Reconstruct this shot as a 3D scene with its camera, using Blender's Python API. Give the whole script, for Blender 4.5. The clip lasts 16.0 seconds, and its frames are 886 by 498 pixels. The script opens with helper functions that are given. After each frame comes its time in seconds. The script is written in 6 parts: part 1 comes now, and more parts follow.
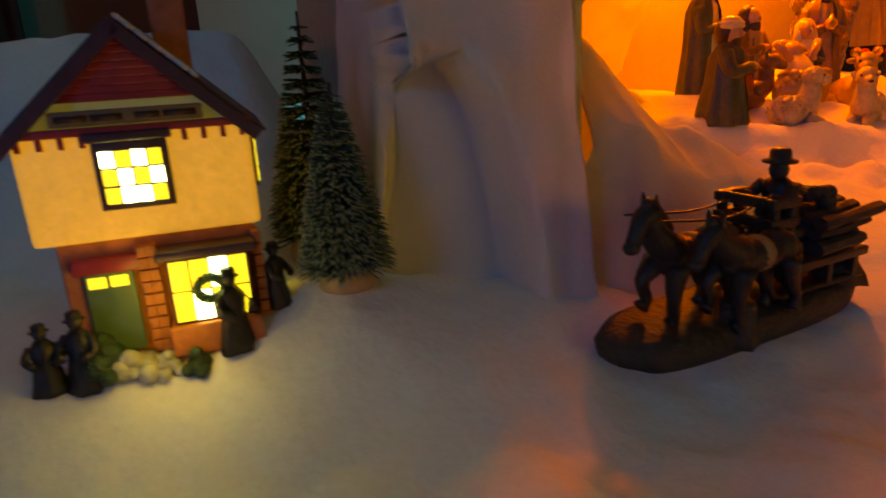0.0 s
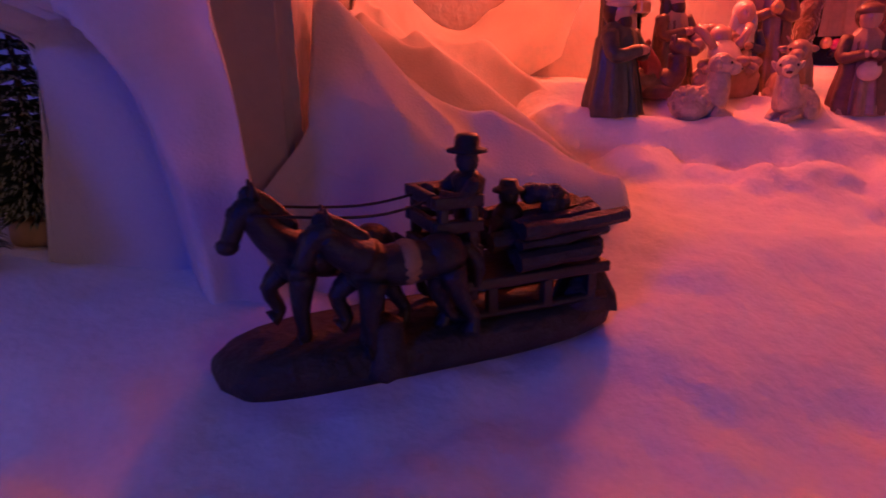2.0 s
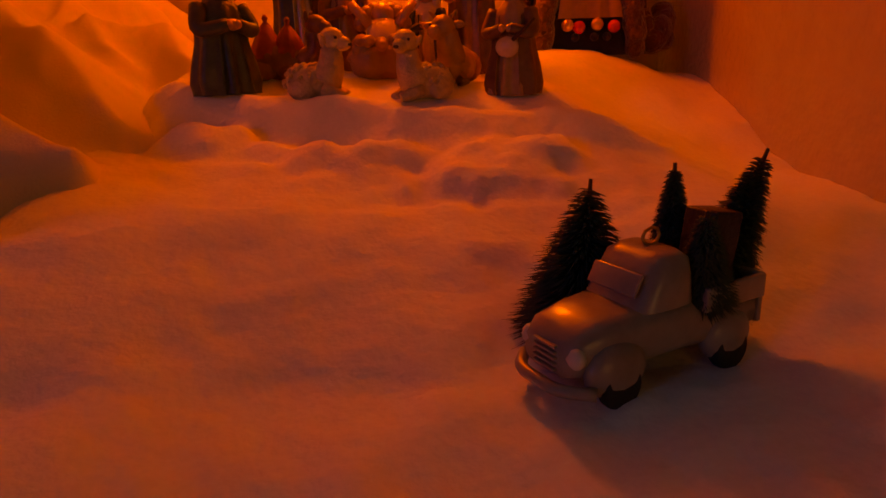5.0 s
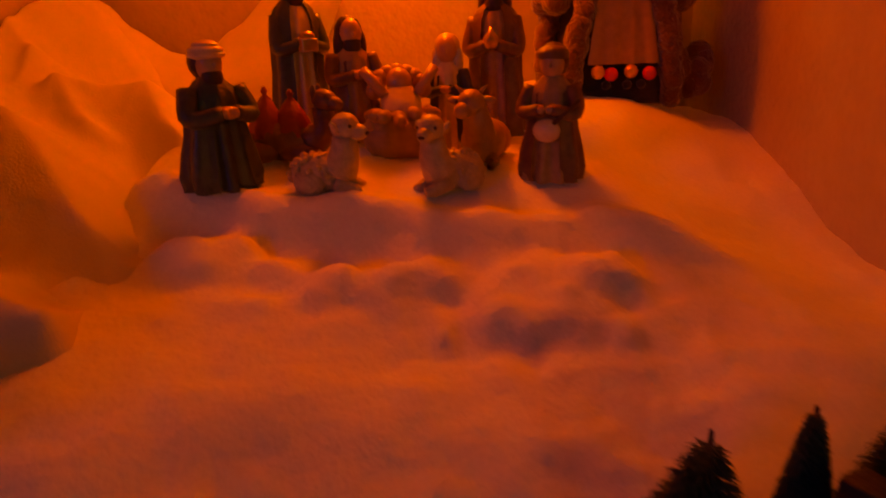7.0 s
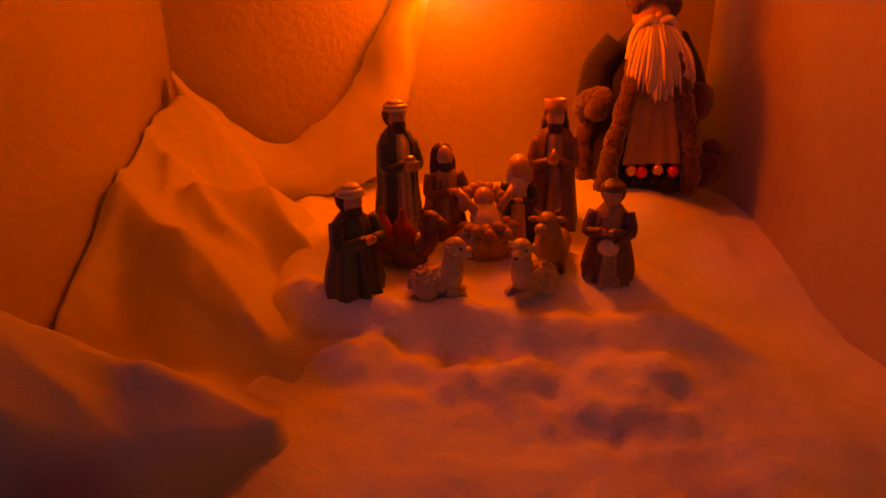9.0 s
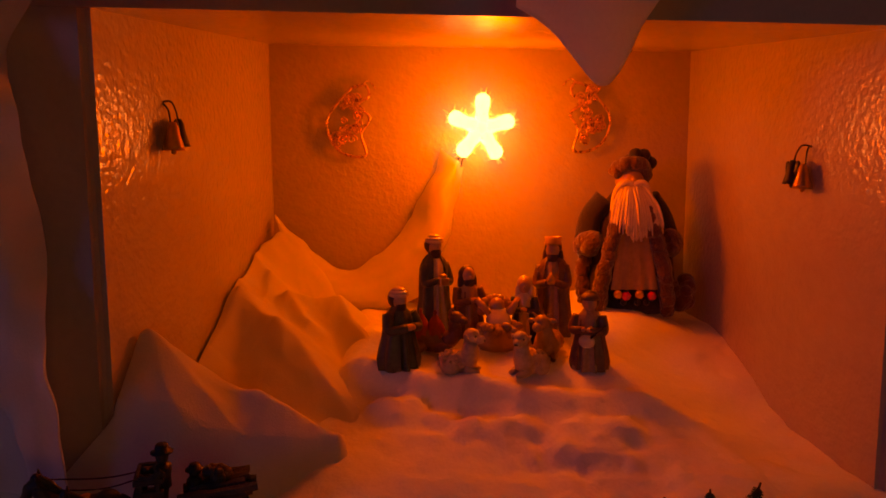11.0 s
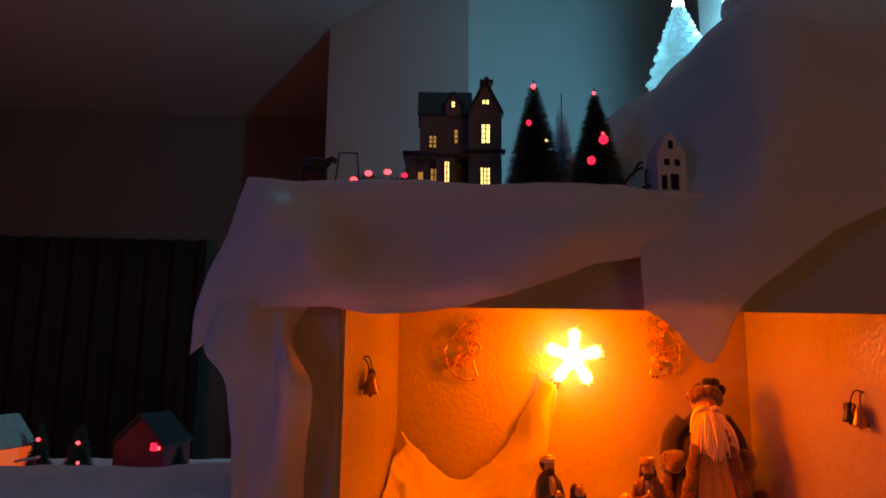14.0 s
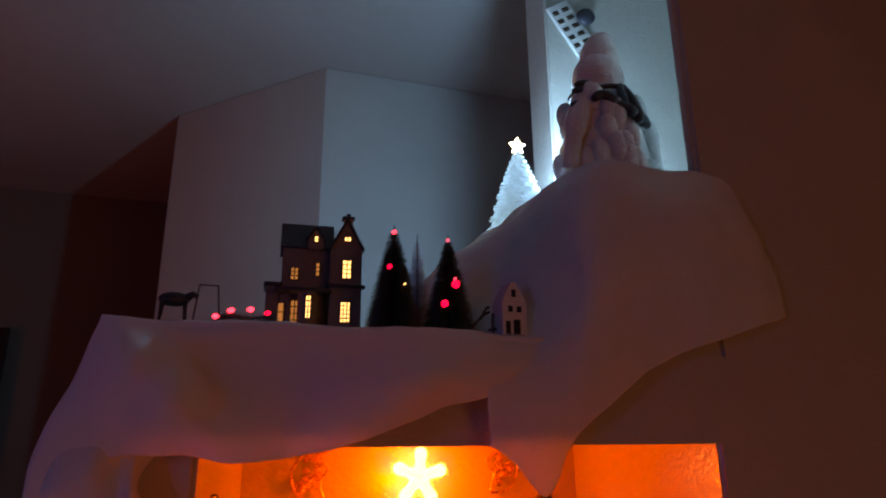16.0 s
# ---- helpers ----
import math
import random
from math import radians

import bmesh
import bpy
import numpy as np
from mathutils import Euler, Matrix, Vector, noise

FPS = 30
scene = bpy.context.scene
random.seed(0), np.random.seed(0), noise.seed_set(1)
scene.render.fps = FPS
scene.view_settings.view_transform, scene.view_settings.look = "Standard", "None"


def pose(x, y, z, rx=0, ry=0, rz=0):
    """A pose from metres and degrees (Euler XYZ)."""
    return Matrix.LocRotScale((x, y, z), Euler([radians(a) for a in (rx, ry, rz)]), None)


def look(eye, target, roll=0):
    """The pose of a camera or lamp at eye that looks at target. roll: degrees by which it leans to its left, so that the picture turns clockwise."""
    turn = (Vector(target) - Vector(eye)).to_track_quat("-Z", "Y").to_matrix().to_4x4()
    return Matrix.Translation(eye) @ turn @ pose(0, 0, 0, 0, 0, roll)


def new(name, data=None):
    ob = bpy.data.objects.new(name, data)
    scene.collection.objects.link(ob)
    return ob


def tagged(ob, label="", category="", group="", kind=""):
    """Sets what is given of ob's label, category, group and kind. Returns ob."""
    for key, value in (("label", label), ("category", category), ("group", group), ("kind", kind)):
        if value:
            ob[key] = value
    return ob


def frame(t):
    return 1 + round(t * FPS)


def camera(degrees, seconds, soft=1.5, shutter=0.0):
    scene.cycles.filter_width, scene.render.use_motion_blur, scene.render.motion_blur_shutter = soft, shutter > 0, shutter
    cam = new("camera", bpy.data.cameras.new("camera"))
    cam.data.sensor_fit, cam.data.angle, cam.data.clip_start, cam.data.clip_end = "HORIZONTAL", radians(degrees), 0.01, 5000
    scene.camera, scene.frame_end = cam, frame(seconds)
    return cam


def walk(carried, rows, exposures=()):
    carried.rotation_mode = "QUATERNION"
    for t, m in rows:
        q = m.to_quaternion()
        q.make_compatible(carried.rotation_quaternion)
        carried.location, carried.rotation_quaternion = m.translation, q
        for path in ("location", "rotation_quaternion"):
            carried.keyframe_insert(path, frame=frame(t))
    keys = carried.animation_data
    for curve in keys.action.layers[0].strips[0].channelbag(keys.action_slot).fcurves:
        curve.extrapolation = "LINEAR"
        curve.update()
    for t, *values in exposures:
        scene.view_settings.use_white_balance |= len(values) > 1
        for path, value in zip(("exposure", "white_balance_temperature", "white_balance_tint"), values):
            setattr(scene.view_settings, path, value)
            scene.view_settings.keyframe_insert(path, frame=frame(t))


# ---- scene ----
cam = camera(68.7, 16.0, soft=1.6, shutter=0.4)
PATH = [
    (0, (0.178, 0.163, 0.307), (0.699, 2.005, -0.274), -3.1),
    (0.5, (0.229, 0.153, 0.294), (0.697, 2.008, -0.287), -2.6),
    (1, (0.271, 0.15, 0.291), (0.672, 2.022, -0.288), -2.3),
    (1.5, (0.314, 0.162, 0.294), (0.68, 2.041, -0.286), -2.0),
    (2, (0.341, 0.168, 0.29), (0.685, 2.045, -0.309), -1.5),
    (2.5, (0.391, 0.163, 0.29), (0.737, 2.032, -0.33), -0.9),
    (3, (0.436, 0.158, 0.291), (0.783, 2.024, -0.339), -0.6),
    (3.5, (0.494, 0.153, 0.286), (0.806, 2.025, -0.343), -1.1),
    (4, (0.563, 0.137, 0.272), (0.813, 2.036, -0.302), -2.2),
    (4.5, (0.622, 0.135, 0.26), (0.847, 2.04, -0.305), -2.1),
    (4.7, (0.643, 0.136, 0.258), (0.864, 2.042, -0.308), -2.0),
    (6.8, (0.635, 0.201, 0.315), (0.916, 2.074, -0.325), -2.0),
    (7, (0.628, 0.221, 0.329), (0.892, 2.088, -0.338), -1.9),
    (7.5, (0.588, 0.243, 0.351), (0.907, 2.101, -0.316), -1.6),
    (8, (0.577, 0.234, 0.389), (0.902, 2.076, -0.32), -1.3),
    (8.5, (0.552, 0.202, 0.421), (0.891, 2.035, -0.304), -1.0),
    (9, (0.537, 0.161, 0.437), (0.875, 2.008, -0.252), -0.7),
    (9.5, (0.523, 0.099, 0.444), (0.852, 2.005, -0.065), -0.7),
    (9.6, (0.518, 0.093, 0.44), (0.861, 2.01, -0.014), -0.5),
    (9.7, (0.527, 0.078, 0.445), (0.839, 2.004, 0.008), -0.7),
    (11.8, (0.531, -0.069, 0.426), (0.726, 1.92, 0.358), -0.2),
    (12, (0.524, -0.079, 0.427), (0.716, 1.911, 0.383), -0.1),
    (12.5, (0.513, -0.114, 0.447), (0.677, 1.88, 0.453), -0.1),
    (13, (0.473, -0.14, 0.482), (0.636, 1.85, 0.595), 0.3),
    (13.3, (0.448, -0.165, 0.493), (0.568, 1.821, 0.695), 0.5),
    (13.5, (0.419, -0.183, 0.502), (0.565, 1.798, 0.738), 0.5),
    (14, (0.385, -0.211, 0.504), (0.523, 1.758, 0.825), 0.6),
    (14.5, (0.371, -0.227, 0.518), (0.506, 1.73, 0.909), 0.8),
    (15, (0.381, -0.238, 0.528), (0.603, 1.697, 0.982), 0.5),
    (15.5, (0.365, -0.254, 0.544), (0.783, 1.638, 1.041), -0.1),
    (16, (0.353, -0.261, 0.554), (0.956, 1.557, 1.129), -0.5),
]
# exposure and white balance: the colour-changing lamps tint the picture (seconds, stops, kelvin, tint)
TINTS = [
    (0, 1.4, 27800, -66), (0.5, 1.02, 5300, 38), (1, 0.78, 90000, 8), (1.5, 1.4, 45000, -92), (2, 1.04, 4800, 56), (2.5, 0.95, 90000, 16),
    (3, 0.86, 7000, 15), (3.5, 0.55, 90000, 12), (4.5, 0.1, 90000, 4), (7, -0.04, 30000, 14), (9.5, -0.25, 17700, 24), (12, 0.08, 10500, 12),
    (12.5, 0.34, 7600, 16), (13, 0.44, 5700, 34), (13.5, 0.56, 23900, 24), (14, 0.63, 14000, -12), (14.5, 1.05, 12000, -48), (15, 0.7, 5300, 62),
    (15.5, 0.8, 45000, 64), (16, 0.57, 21000, 30),
]
walk(cam, [(t, look(eye, target, roll)) for t, eye, target, roll in PATH], TINTS)

# ---------------- world and lights ----------------
world = bpy.data.worlds.new("night")
scene.world = world
world.use_nodes = True
world.node_tree.nodes["Background"].inputs["Color"].default_value = (0.46, 0.38, 0.28, 1)
world.node_tree.nodes["Background"].inputs["Strength"].default_value = 0.022


def lamp(name, kind, place, energy, colour, size=0.03, target=None):
    data = bpy.data.lights.new(name, kind)
    data.energy, data.color = energy, colour
    if kind == "AREA":
        data.shape, data.size = "DISK", size
    else:
        data.shadow_soft_size = size
    ob = new(name, data)
    ob.matrix_world = look(place, target or (place[0], place[1], place[2] - 1))
    return ob


lamp("star_light", "POINT", (0.676, 0.765, 0.495), 2.35, (1.0, 0.108, 0.005), 0.03)
# unseen lamp behind the snowman doll, apart from the crystal tree's own glow
lamp("light_behind_snowman", "POINT", (0.97, 0.80, 1.03), 21.0, (0.07, 0.37, 1.0), 0.03)
lamp("room_colour_light", "AREA", (-0.75, -0.70, 0.66), 1.55, (0.030, 0.12, 1.0), 0.35, (0.38, 0.42, 0.55))
# added red fill without a fixture, reddens the ceiling above the far village
lamp("village_glow_fill", "POINT", (-1.5, 1.3, 0.6), 3.4, (1.0, 0.16, 0.05), 0.15)
# unseen warm fill added behind the camera for right wall and mantel front
lamp("warm_fill_behind_camera", "AREA", (1.35, -1.6, 0.50), 1.6, (1.0, 0.48, 0.24), 0.9, (0.9, 0.45, 0.9))
# added lamp in mid-air before the shop, brightens its front and the snow
lamp("shop_front_fill", "POINT", (0.139, 0.385, 0.226), 0.012, (1.0, 0.50, 0.20), 0.012)

# ---------------- materials ----------------


def mat(name, colour, rough=0.6, metal=0.0, vary=0.15, scale=20.0, fine=200.0, bump=0.0, bump_scale=120.0,
        coat=0.0, emit=None, strength=0.0, trans=0.0, sheen=0.0, sss=0.0, ior=1.5, spread=0.05, thin=0.0, bump_detail=6.0):
    m = bpy.data.materials.new(name)
    m.use_nodes = True
    nt = m.node_tree
    b = nt.nodes["Principled BSDF"]
    n, link = nt.nodes.new, nt.links.new
    geo = n("ShaderNodeTexCoord")
    big, small = n("ShaderNodeTexNoise"), n("ShaderNodeTexNoise")
    for t, sc in ((big, scale), (small, fine)):
        t.inputs["Scale"].default_value, t.inputs["Detail"].default_value = sc, 5
        link(geo.outputs["Object"], t.inputs["Vector"])
    add = n("ShaderNodeMath")
    add.operation = "ADD"
    link(big.outputs["Fac"], add.inputs[0]), link(small.outputs["Fac"], add.inputs[1])
    ramp = n("ShaderNodeMapRange")
    ramp.inputs[1].default_value, ramp.inputs[2].default_value = 0.6, 1.4
    ramp.inputs[3].default_value, ramp.inputs[4].default_value = 1 - vary, 1 + vary
    link(add.outputs[0], ramp.inputs[0])
    mix = n("ShaderNodeVectorMath")
    mix.operation = "SCALE"
    mix.inputs[0].default_value = colour
    link(ramp.outputs[0], mix.inputs["Scale"])
    link(mix.outputs[0], b.inputs["Base Color"])
    rr = n("ShaderNodeMapRange")
    rr.inputs[3].default_value, rr.inputs[4].default_value = max(rough - spread, 0), min(rough + spread, 1)
    link(small.outputs["Fac"], rr.inputs[0]), link(rr.outputs[0], b.inputs["Roughness"])
    b.inputs["Metallic"].default_value = metal
    b.inputs["Coat Weight"].default_value = coat
    b.inputs["Coat Roughness"].default_value = 0.15
    b.inputs["IOR"].default_value = ior
    b.inputs["Transmission Weight"].default_value = trans
    b.inputs["Sheen Weight"].default_value = sheen
    if sss:
        b.inputs["Subsurface Weight"].default_value = sss
        b.inputs["Subsurface Radius"].default_value = (0.01, 0.01, 0.01)
        b.inputs["Subsurface Scale"].default_value = 1.0
    if bump:
        t = n("ShaderNodeTexNoise")
        t.inputs["Scale"].default_value, t.inputs["Detail"].default_value = bump_scale, bump_detail
        link(geo.outputs["Object"], t.inputs["Vector"])
        bp = n("ShaderNodeBump")
        bp.inputs["Strength"].default_value, bp.inputs["Distance"].default_value = 1.0, bump
        link(t.outputs["Fac"], bp.inputs["Height"]), link(bp.outputs[0], b.inputs["Normal"])
    if thin:
        tr, mx = n("ShaderNodeBsdfTranslucent"), n("ShaderNodeMixShader")
        link(mix.outputs[0], tr.inputs["Color"])
        mx.inputs[0].default_value = thin
        link(b.outputs[0], mx.inputs[1]), link(tr.outputs[0], mx.inputs[2])
        link(mx.outputs[0], nt.nodes["Material Output"].inputs["Surface"])
    if emit:
        b.inputs["Emission Color"].default_value = (*emit, 1)
        b.inputs["Emission Strength"].default_value = strength
    return m


M_PLASTER = mat("white_gloss_plaster", (0.45, 0.40, 0.34), 0.20, vary=0.07, scale=6, fine=60, bump=0.0011, bump_scale=150, spread=0.03, bump_detail=1.0)
# wall colour darkened to stand for the dim far side of the room
M_FAR_WALL = mat("shade_darkened_wall", (0.17, 0.13, 0.10), 0.8, vary=0.08, scale=4, bump=0.0015, bump_scale=60)
M_WALL = mat("painted_wall", (0.45, 0.42, 0.37), 0.75, vary=0.06, scale=4, bump=0.0015, bump_scale=60)
M_PIER = mat("taupe_painted_face", (0.42, 0.38, 0.32), 0.7, vary=0.08, scale=6, bump=0.0015, bump_scale=80)
M_CEIL = mat("matt_ceiling", (0.42, 0.38, 0.34), 0.9, vary=0.06, scale=3, bump=0.001, bump_scale=60)
M_FLOOR = mat("dark_floor", (0.06, 0.045, 0.035), 0.5, vary=0.3, scale=3)
M_SNOW = mat("polyester_snow_batting", (0.80, 0.80, 0.78), 0.95, vary=0.07, scale=14, fine=350, bump=0.0024, bump_scale=75, sheen=0.3)
M_CLOTH = mat("white_felt_cloth", (0.86, 0.85, 0.81), 0.92, vary=0.04, scale=9, fine=500, bump=0.0006, bump_scale=700, sheen=0.2, thin=0.4)
M_BATTING = mat("thin_snow_batting", (0.80, 0.80, 0.78), 0.95, vary=0.05, scale=14, fine=350, bump=0.0012, bump_scale=110, sheen=0.3, thin=0.4)
M_DARK = mat("dark_wood", (0.08, 0.05, 0.035), 0.6, vary=0.3, scale=10)

# ---------------- mesh helpers ----------------


def mesh_ob(name, bm, material, smooth=True):
    me = bpy.data.meshes.new(name)
    bmesh.ops.recalc_face_normals(bm, faces=bm.faces)
    bm.to_mesh(me)
    bm.free()
    for m in (material if isinstance(material, (list, tuple)) else [material]):
        me.materials.append(m)
    if smooth:
        for p in me.polygons:
            p.use_smooth = True
    return new(name, me)


def part(name, bm, material, parent, label="", smooth=True):
    ob = mesh_ob(name, bm, material, smooth)
    ob.parent = parent
    if label:
        ob["label"] = label
    return ob


def thing(name, label, category, m=None, group="", kind=""):
    ob = new(name)
    ob.empty_display_size = 0.02
    if m:
        ob.matrix_world = m
    return tagged(ob, label, category, group, kind)


def add_box(bm, lo, hi, bevel=0.0, m=None, index=0):
    lo, hi = Vector(lo), Vector(hi)
    vs = [bm.verts.new((x, y, z)) for x in (lo.x, hi.x) for y in (lo.y, hi.y) for z in (lo.z, hi.z)]
    fs = [bm.faces.new([vs[i] for i in q]) for q in ((0, 1, 3, 2), (4, 6, 7, 5), (0, 4, 5, 1), (2, 3, 7, 6), (0, 2, 6, 4), (1, 5, 7, 3))]
    for fc in fs:
        fc.material_index = index
    if m:
        for v in vs:
            v.co = m @ v.co
    if bevel:
        es = {e for fc in fs for e in fc.edges}
        bmesh.ops.bevel(bm, geom=list(es), offset=bevel, segments=2, affect="EDGES", profile=0.6)
    return bm


def box(lo, hi, bevel=0.0, m=None):
    return add_box(bmesh.new(), lo, hi, bevel, m)


def add_ball(bm, c, r, m=None, seg=16, index=0):
    """An ellipsoid; r is one radius or three."""
    r = Vector((r, r, r)) if isinstance(r, (int, float)) else Vector(r)
    mm = Matrix.Translation(c) @ (m or Matrix()) @ Matrix.Diagonal((*r, 1))
    n = len(bm.faces)
    bmesh.ops.create_uvsphere(bm, u_segments=seg, v_segments=max(6, seg // 2), radius=1, matrix=mm)
    bm.faces.ensure_lookup_table()
    for fc in bm.faces[n:]:
        fc.material_index = index
    return bm


def smooth_path(points, steps):
    """Catmull-Rom through points, steps per span."""
    ps = [Vector(p) for p in points]
    ps = [2 * ps[0] - ps[1]] + ps + [2 * ps[-1] - ps[-2]]
    out = []
    for a, b, c, d in zip(ps, ps[1:], ps[2:], ps[3:]):
        for i in range(steps):
            t = i / steps
            out.append(0.5 * ((2 * b) + (c - a) * t + (2 * a - 5 * b + 4 * c - d) * t * t + (3 * b - a - 3 * c + d) * t ** 3))
    return out + [ps[-2]]


def add_tube(bm, points, radii, seg=10, index=0, squash=1.0, caps=True):
    """A tube along points with a radius at each."""
    ps = [Vector(p) for p in points]
    if isinstance(radii, (int, float)):
        radii = [radii] * len(ps)
    rings, side = [], None
    for i, p in enumerate(ps):
        d = (ps[min(i + 1, len(ps) - 1)] - ps[max(i - 1, 0)]).normalized()
        ref = side if side else (Vector((0, 0, 1)) if abs(d.z) < 0.8 else Vector((1, 0, 0)))
        u = (ref - d * ref.dot(d)).normalized()
        side = u
        w = d.cross(u)
        rings.append([bm.verts.new(p + radii[i] * (math.cos(a) * u * squash + math.sin(a) * w)) for a in (2 * math.pi * k / seg for k in range(seg))])
    for a, b in zip(rings, rings[1:]):
        for k in range(seg):
            bm.faces.new((a[k], a[(k + 1) % seg], b[(k + 1) % seg], b[k])).material_index = index
    if caps:
        bm.faces.new(rings[0][::-1]).material_index = index
        bm.faces.new(rings[-1]).material_index = index
    return bm


def add_lathe(bm, profile, seg=24, m=None, index=0, sx=1.0, sy=1.0, folds=0, depth=0.0, cap=True):
    """A turned body from (radius, height) pairs, with upright folds towards its foot."""
    rings = []
    top = profile[-1][1]
    for r, z in profile:
        ring = []
        for k in range(seg):
            a = 2 * math.pi * k / seg
            q = r * (1 + depth * math.sin(folds * a + 2.1 * math.sin(a)) * (1 - z / top)) if folds else r
            v = Vector((q * math.cos(a) * sx, q * math.sin(a) * sy, z))
            ring.append(bm.verts.new(m @ v if m else v))
        rings.append(ring)
    for a, b in zip(rings, rings[1:]):
        for k in range(seg):
            bm.faces.new((a[k], a[(k + 1) % seg], b[(k + 1) % seg], b[k])).material_index = index
    if cap:
        bm.faces.new(rings[0][::-1]).material_index = index
        bm.faces.new(rings[-1]).material_index = index
    return bm


def grid_bm(nu, nv, place):
    """A sheet; place(u, v) gives a point for u, v in 0..1."""
    bm = bmesh.new()
    vs = [[bm.verts.new(place(i / nu, j / nv)) for j in range(nv + 1)] for i in range(nu + 1)]
    for i in range(nu):
        for j in range(nv):
            bm.faces.new((vs[i][j], vs[i + 1][j], vs[i + 1][j + 1], vs[i][j + 1]))
    return bm


def wave(x, y, z=0.0, s=1.0):
    return noise.noise(Vector((x * s, y * s, z * s)))


def ease(a, b, x):
    t = min(1.0, max(0.0, (x - a) / (b - a)))
    return t * t * (3 - 2 * t)


def bump_at(x, y, cx, cy, rx, ry, h):
    return h * math.exp(-((x - cx) / rx) ** 2 - ((y - cy) / ry) ** 2)


def sheet(name, rows, nu, nv, material, label, category, kind="", thick=0.002, crumple=0.0, scale=12.0, seed=0.0, shape=None):
    """A draped cloth lofted through rows of control points, with soft crumples and thickness."""
    curves = [smooth_path(r, 8) for r in rows]
    n = len(curves[0]) - 1
    cols = [smooth_path([c[k] for c in curves], 8) for k in range(n + 1)]
    m = len(cols[0]) - 1

    def place(u, v):
        a, b = u * n, v * m
        i, j = min(int(a), n - 1), min(int(b), m - 1)
        fa, fb = a - i, b - j
        p = cols[i][j].lerp(cols[i][j + 1], fb).lerp(cols[i + 1][j].lerp(cols[i + 1][j + 1], fb), fa)
        if crumple:
            q = p * scale + Vector((seed, seed, seed))
            p = p + crumple * Vector((noise.noise(q), noise.noise(q + Vector((9, 0, 0))), noise.noise(q + Vector((0, 9, 0)))))
            p = p + 0.35 * crumple * Vector((noise.noise(2.7 * q), noise.noise(2.7 * q + Vector((5, 0, 0))), noise.noise(2.7 * q + Vector((0, 5, 0)))))
        return shape(p) if shape else p

    ob = mesh_ob(name, grid_bm(nu, nv, place), material)
    so = ob.modifiers.new("thickness", "SOLIDIFY")
    so.thickness, so.offset = thick, 0
    return tagged(ob, label, category, kind=kind)


# ---------------- the room ----------------
ROOM_TOP = 1.91
FX0, FX1, FY, FTOP = 0.333, 0.955, 0.447, 0.551
BX0, BX1, BY, BTOP = 0.390, 0.990, 0.884, 0.615
BASE = 0.10


def prism(name, pts, z0, z1, material, label, category, bevel=0.0, kind="structure", front=None):
    """An upright block over a plan outline."""
    bm = bmesh.new()
    lo = [bm.verts.new((x, y, z0)) for x, y in pts]
    hi = [bm.verts.new((x, y, z1)) for x, y in pts]
    bm.faces.new(lo[::-1]), bm.faces.new(hi)
    for i in range(len(pts)):
        j = (i + 1) % len(pts)
        bm.faces.new((lo[i], lo[j], hi[j], hi[i]))
    if bevel:
        bmesh.ops.bevel(bm, geom=list(bm.edges), offset=bevel, segments=3, affect="EDGES")
    if front:
        for fc in bm.faces:
            if fc.calc_center_median().y < min(y for _, y in pts) + 0.003:
                fc.material_index = 1
    return tagged(mesh_ob(name, bm, [material, front] if front else material, False), label, category, kind=kind)


prism("floor", [(-3, -3), (3, -3), (3, 4), (-3, 4)], -0.80, -0.75, M_FLOOR, "dark wooden room floor below the display", "floor")
prism("ceiling", [(-3, -3), (3, -3), (3, 4), (-3, 4)], ROOM_TOP, ROOM_TOP + 0.1, M_CEIL, "plain matt painted ceiling", "ceiling")
prism("wall_west", [(-3.1, -3), (-3, -3), (-3, 4), (-3.1, 4)], -0.75, ROOM_TOP, M_FAR_WALL, "plain room wall with paint darkened for the unlit side", "wall")
prism("wall_east", [(3, -3), (3.1, -3), (3.1, 4), (3, 4)], -0.75, ROOM_TOP, M_WALL, "plain painted room wall", "wall")
prism("wall_south", [(-3, -3.1), (3, -3.1), (3, -3), (-3, -3)], -0.75, ROOM_TOP, M_WALL, "plain painted room wall", "wall")
prism("wall_north", [(-3, 3.6), (3, 3.6), (3, 3.7), (-3, 3.7)], -0.75, ROOM_TOP, M_FAR_WALL, "plain room wall with paint darkened for the unlit side", "wall")
# the wall behind the mantel with its slanting side
prism("wall_chimney", [(0.615, 1.9), (2.99, 1.9), (2.99, 3.59), (0.10, 3.59), (0.068, 2.46)], -0.75, ROOM_TOP - 0.003, M_WALL,
      "pale painted wall with a slanting side behind the mantel", "wall")

# the fireplace: two piers, back, hood and a floor block
prism("pier_left", [(0.25, FY), (FX0, FY), (BX0, BY), (BX0, BY + 0.12), (0.25, BY + 0.12)], BASE, 0.655, M_PLASTER,
      "white gloss-painted plaster pier beside the alcove", "fireplace", 0.006, front=M_PIER)
prism("pier_right", [(FX1, FY), (2.4, FY), (2.4, BY + 0.12), (BX1, BY + 0.12), (BX1, BY)], BASE, 0.66, M_PLASTER,
      "gloss-painted plaster pier beside the alcove", "fireplace", 0.006, front=M_PIER)
prism("alcove_back", [(BX0 - 0.01, BY), (BX1 + 0.01, BY), (BX1 + 0.01, BY + 0.118), (BX0 - 0.01, BY + 0.118)], BASE, 0.652, M_PLASTER,
      "white gloss-painted textured plaster at the back of the alcove", "wall")


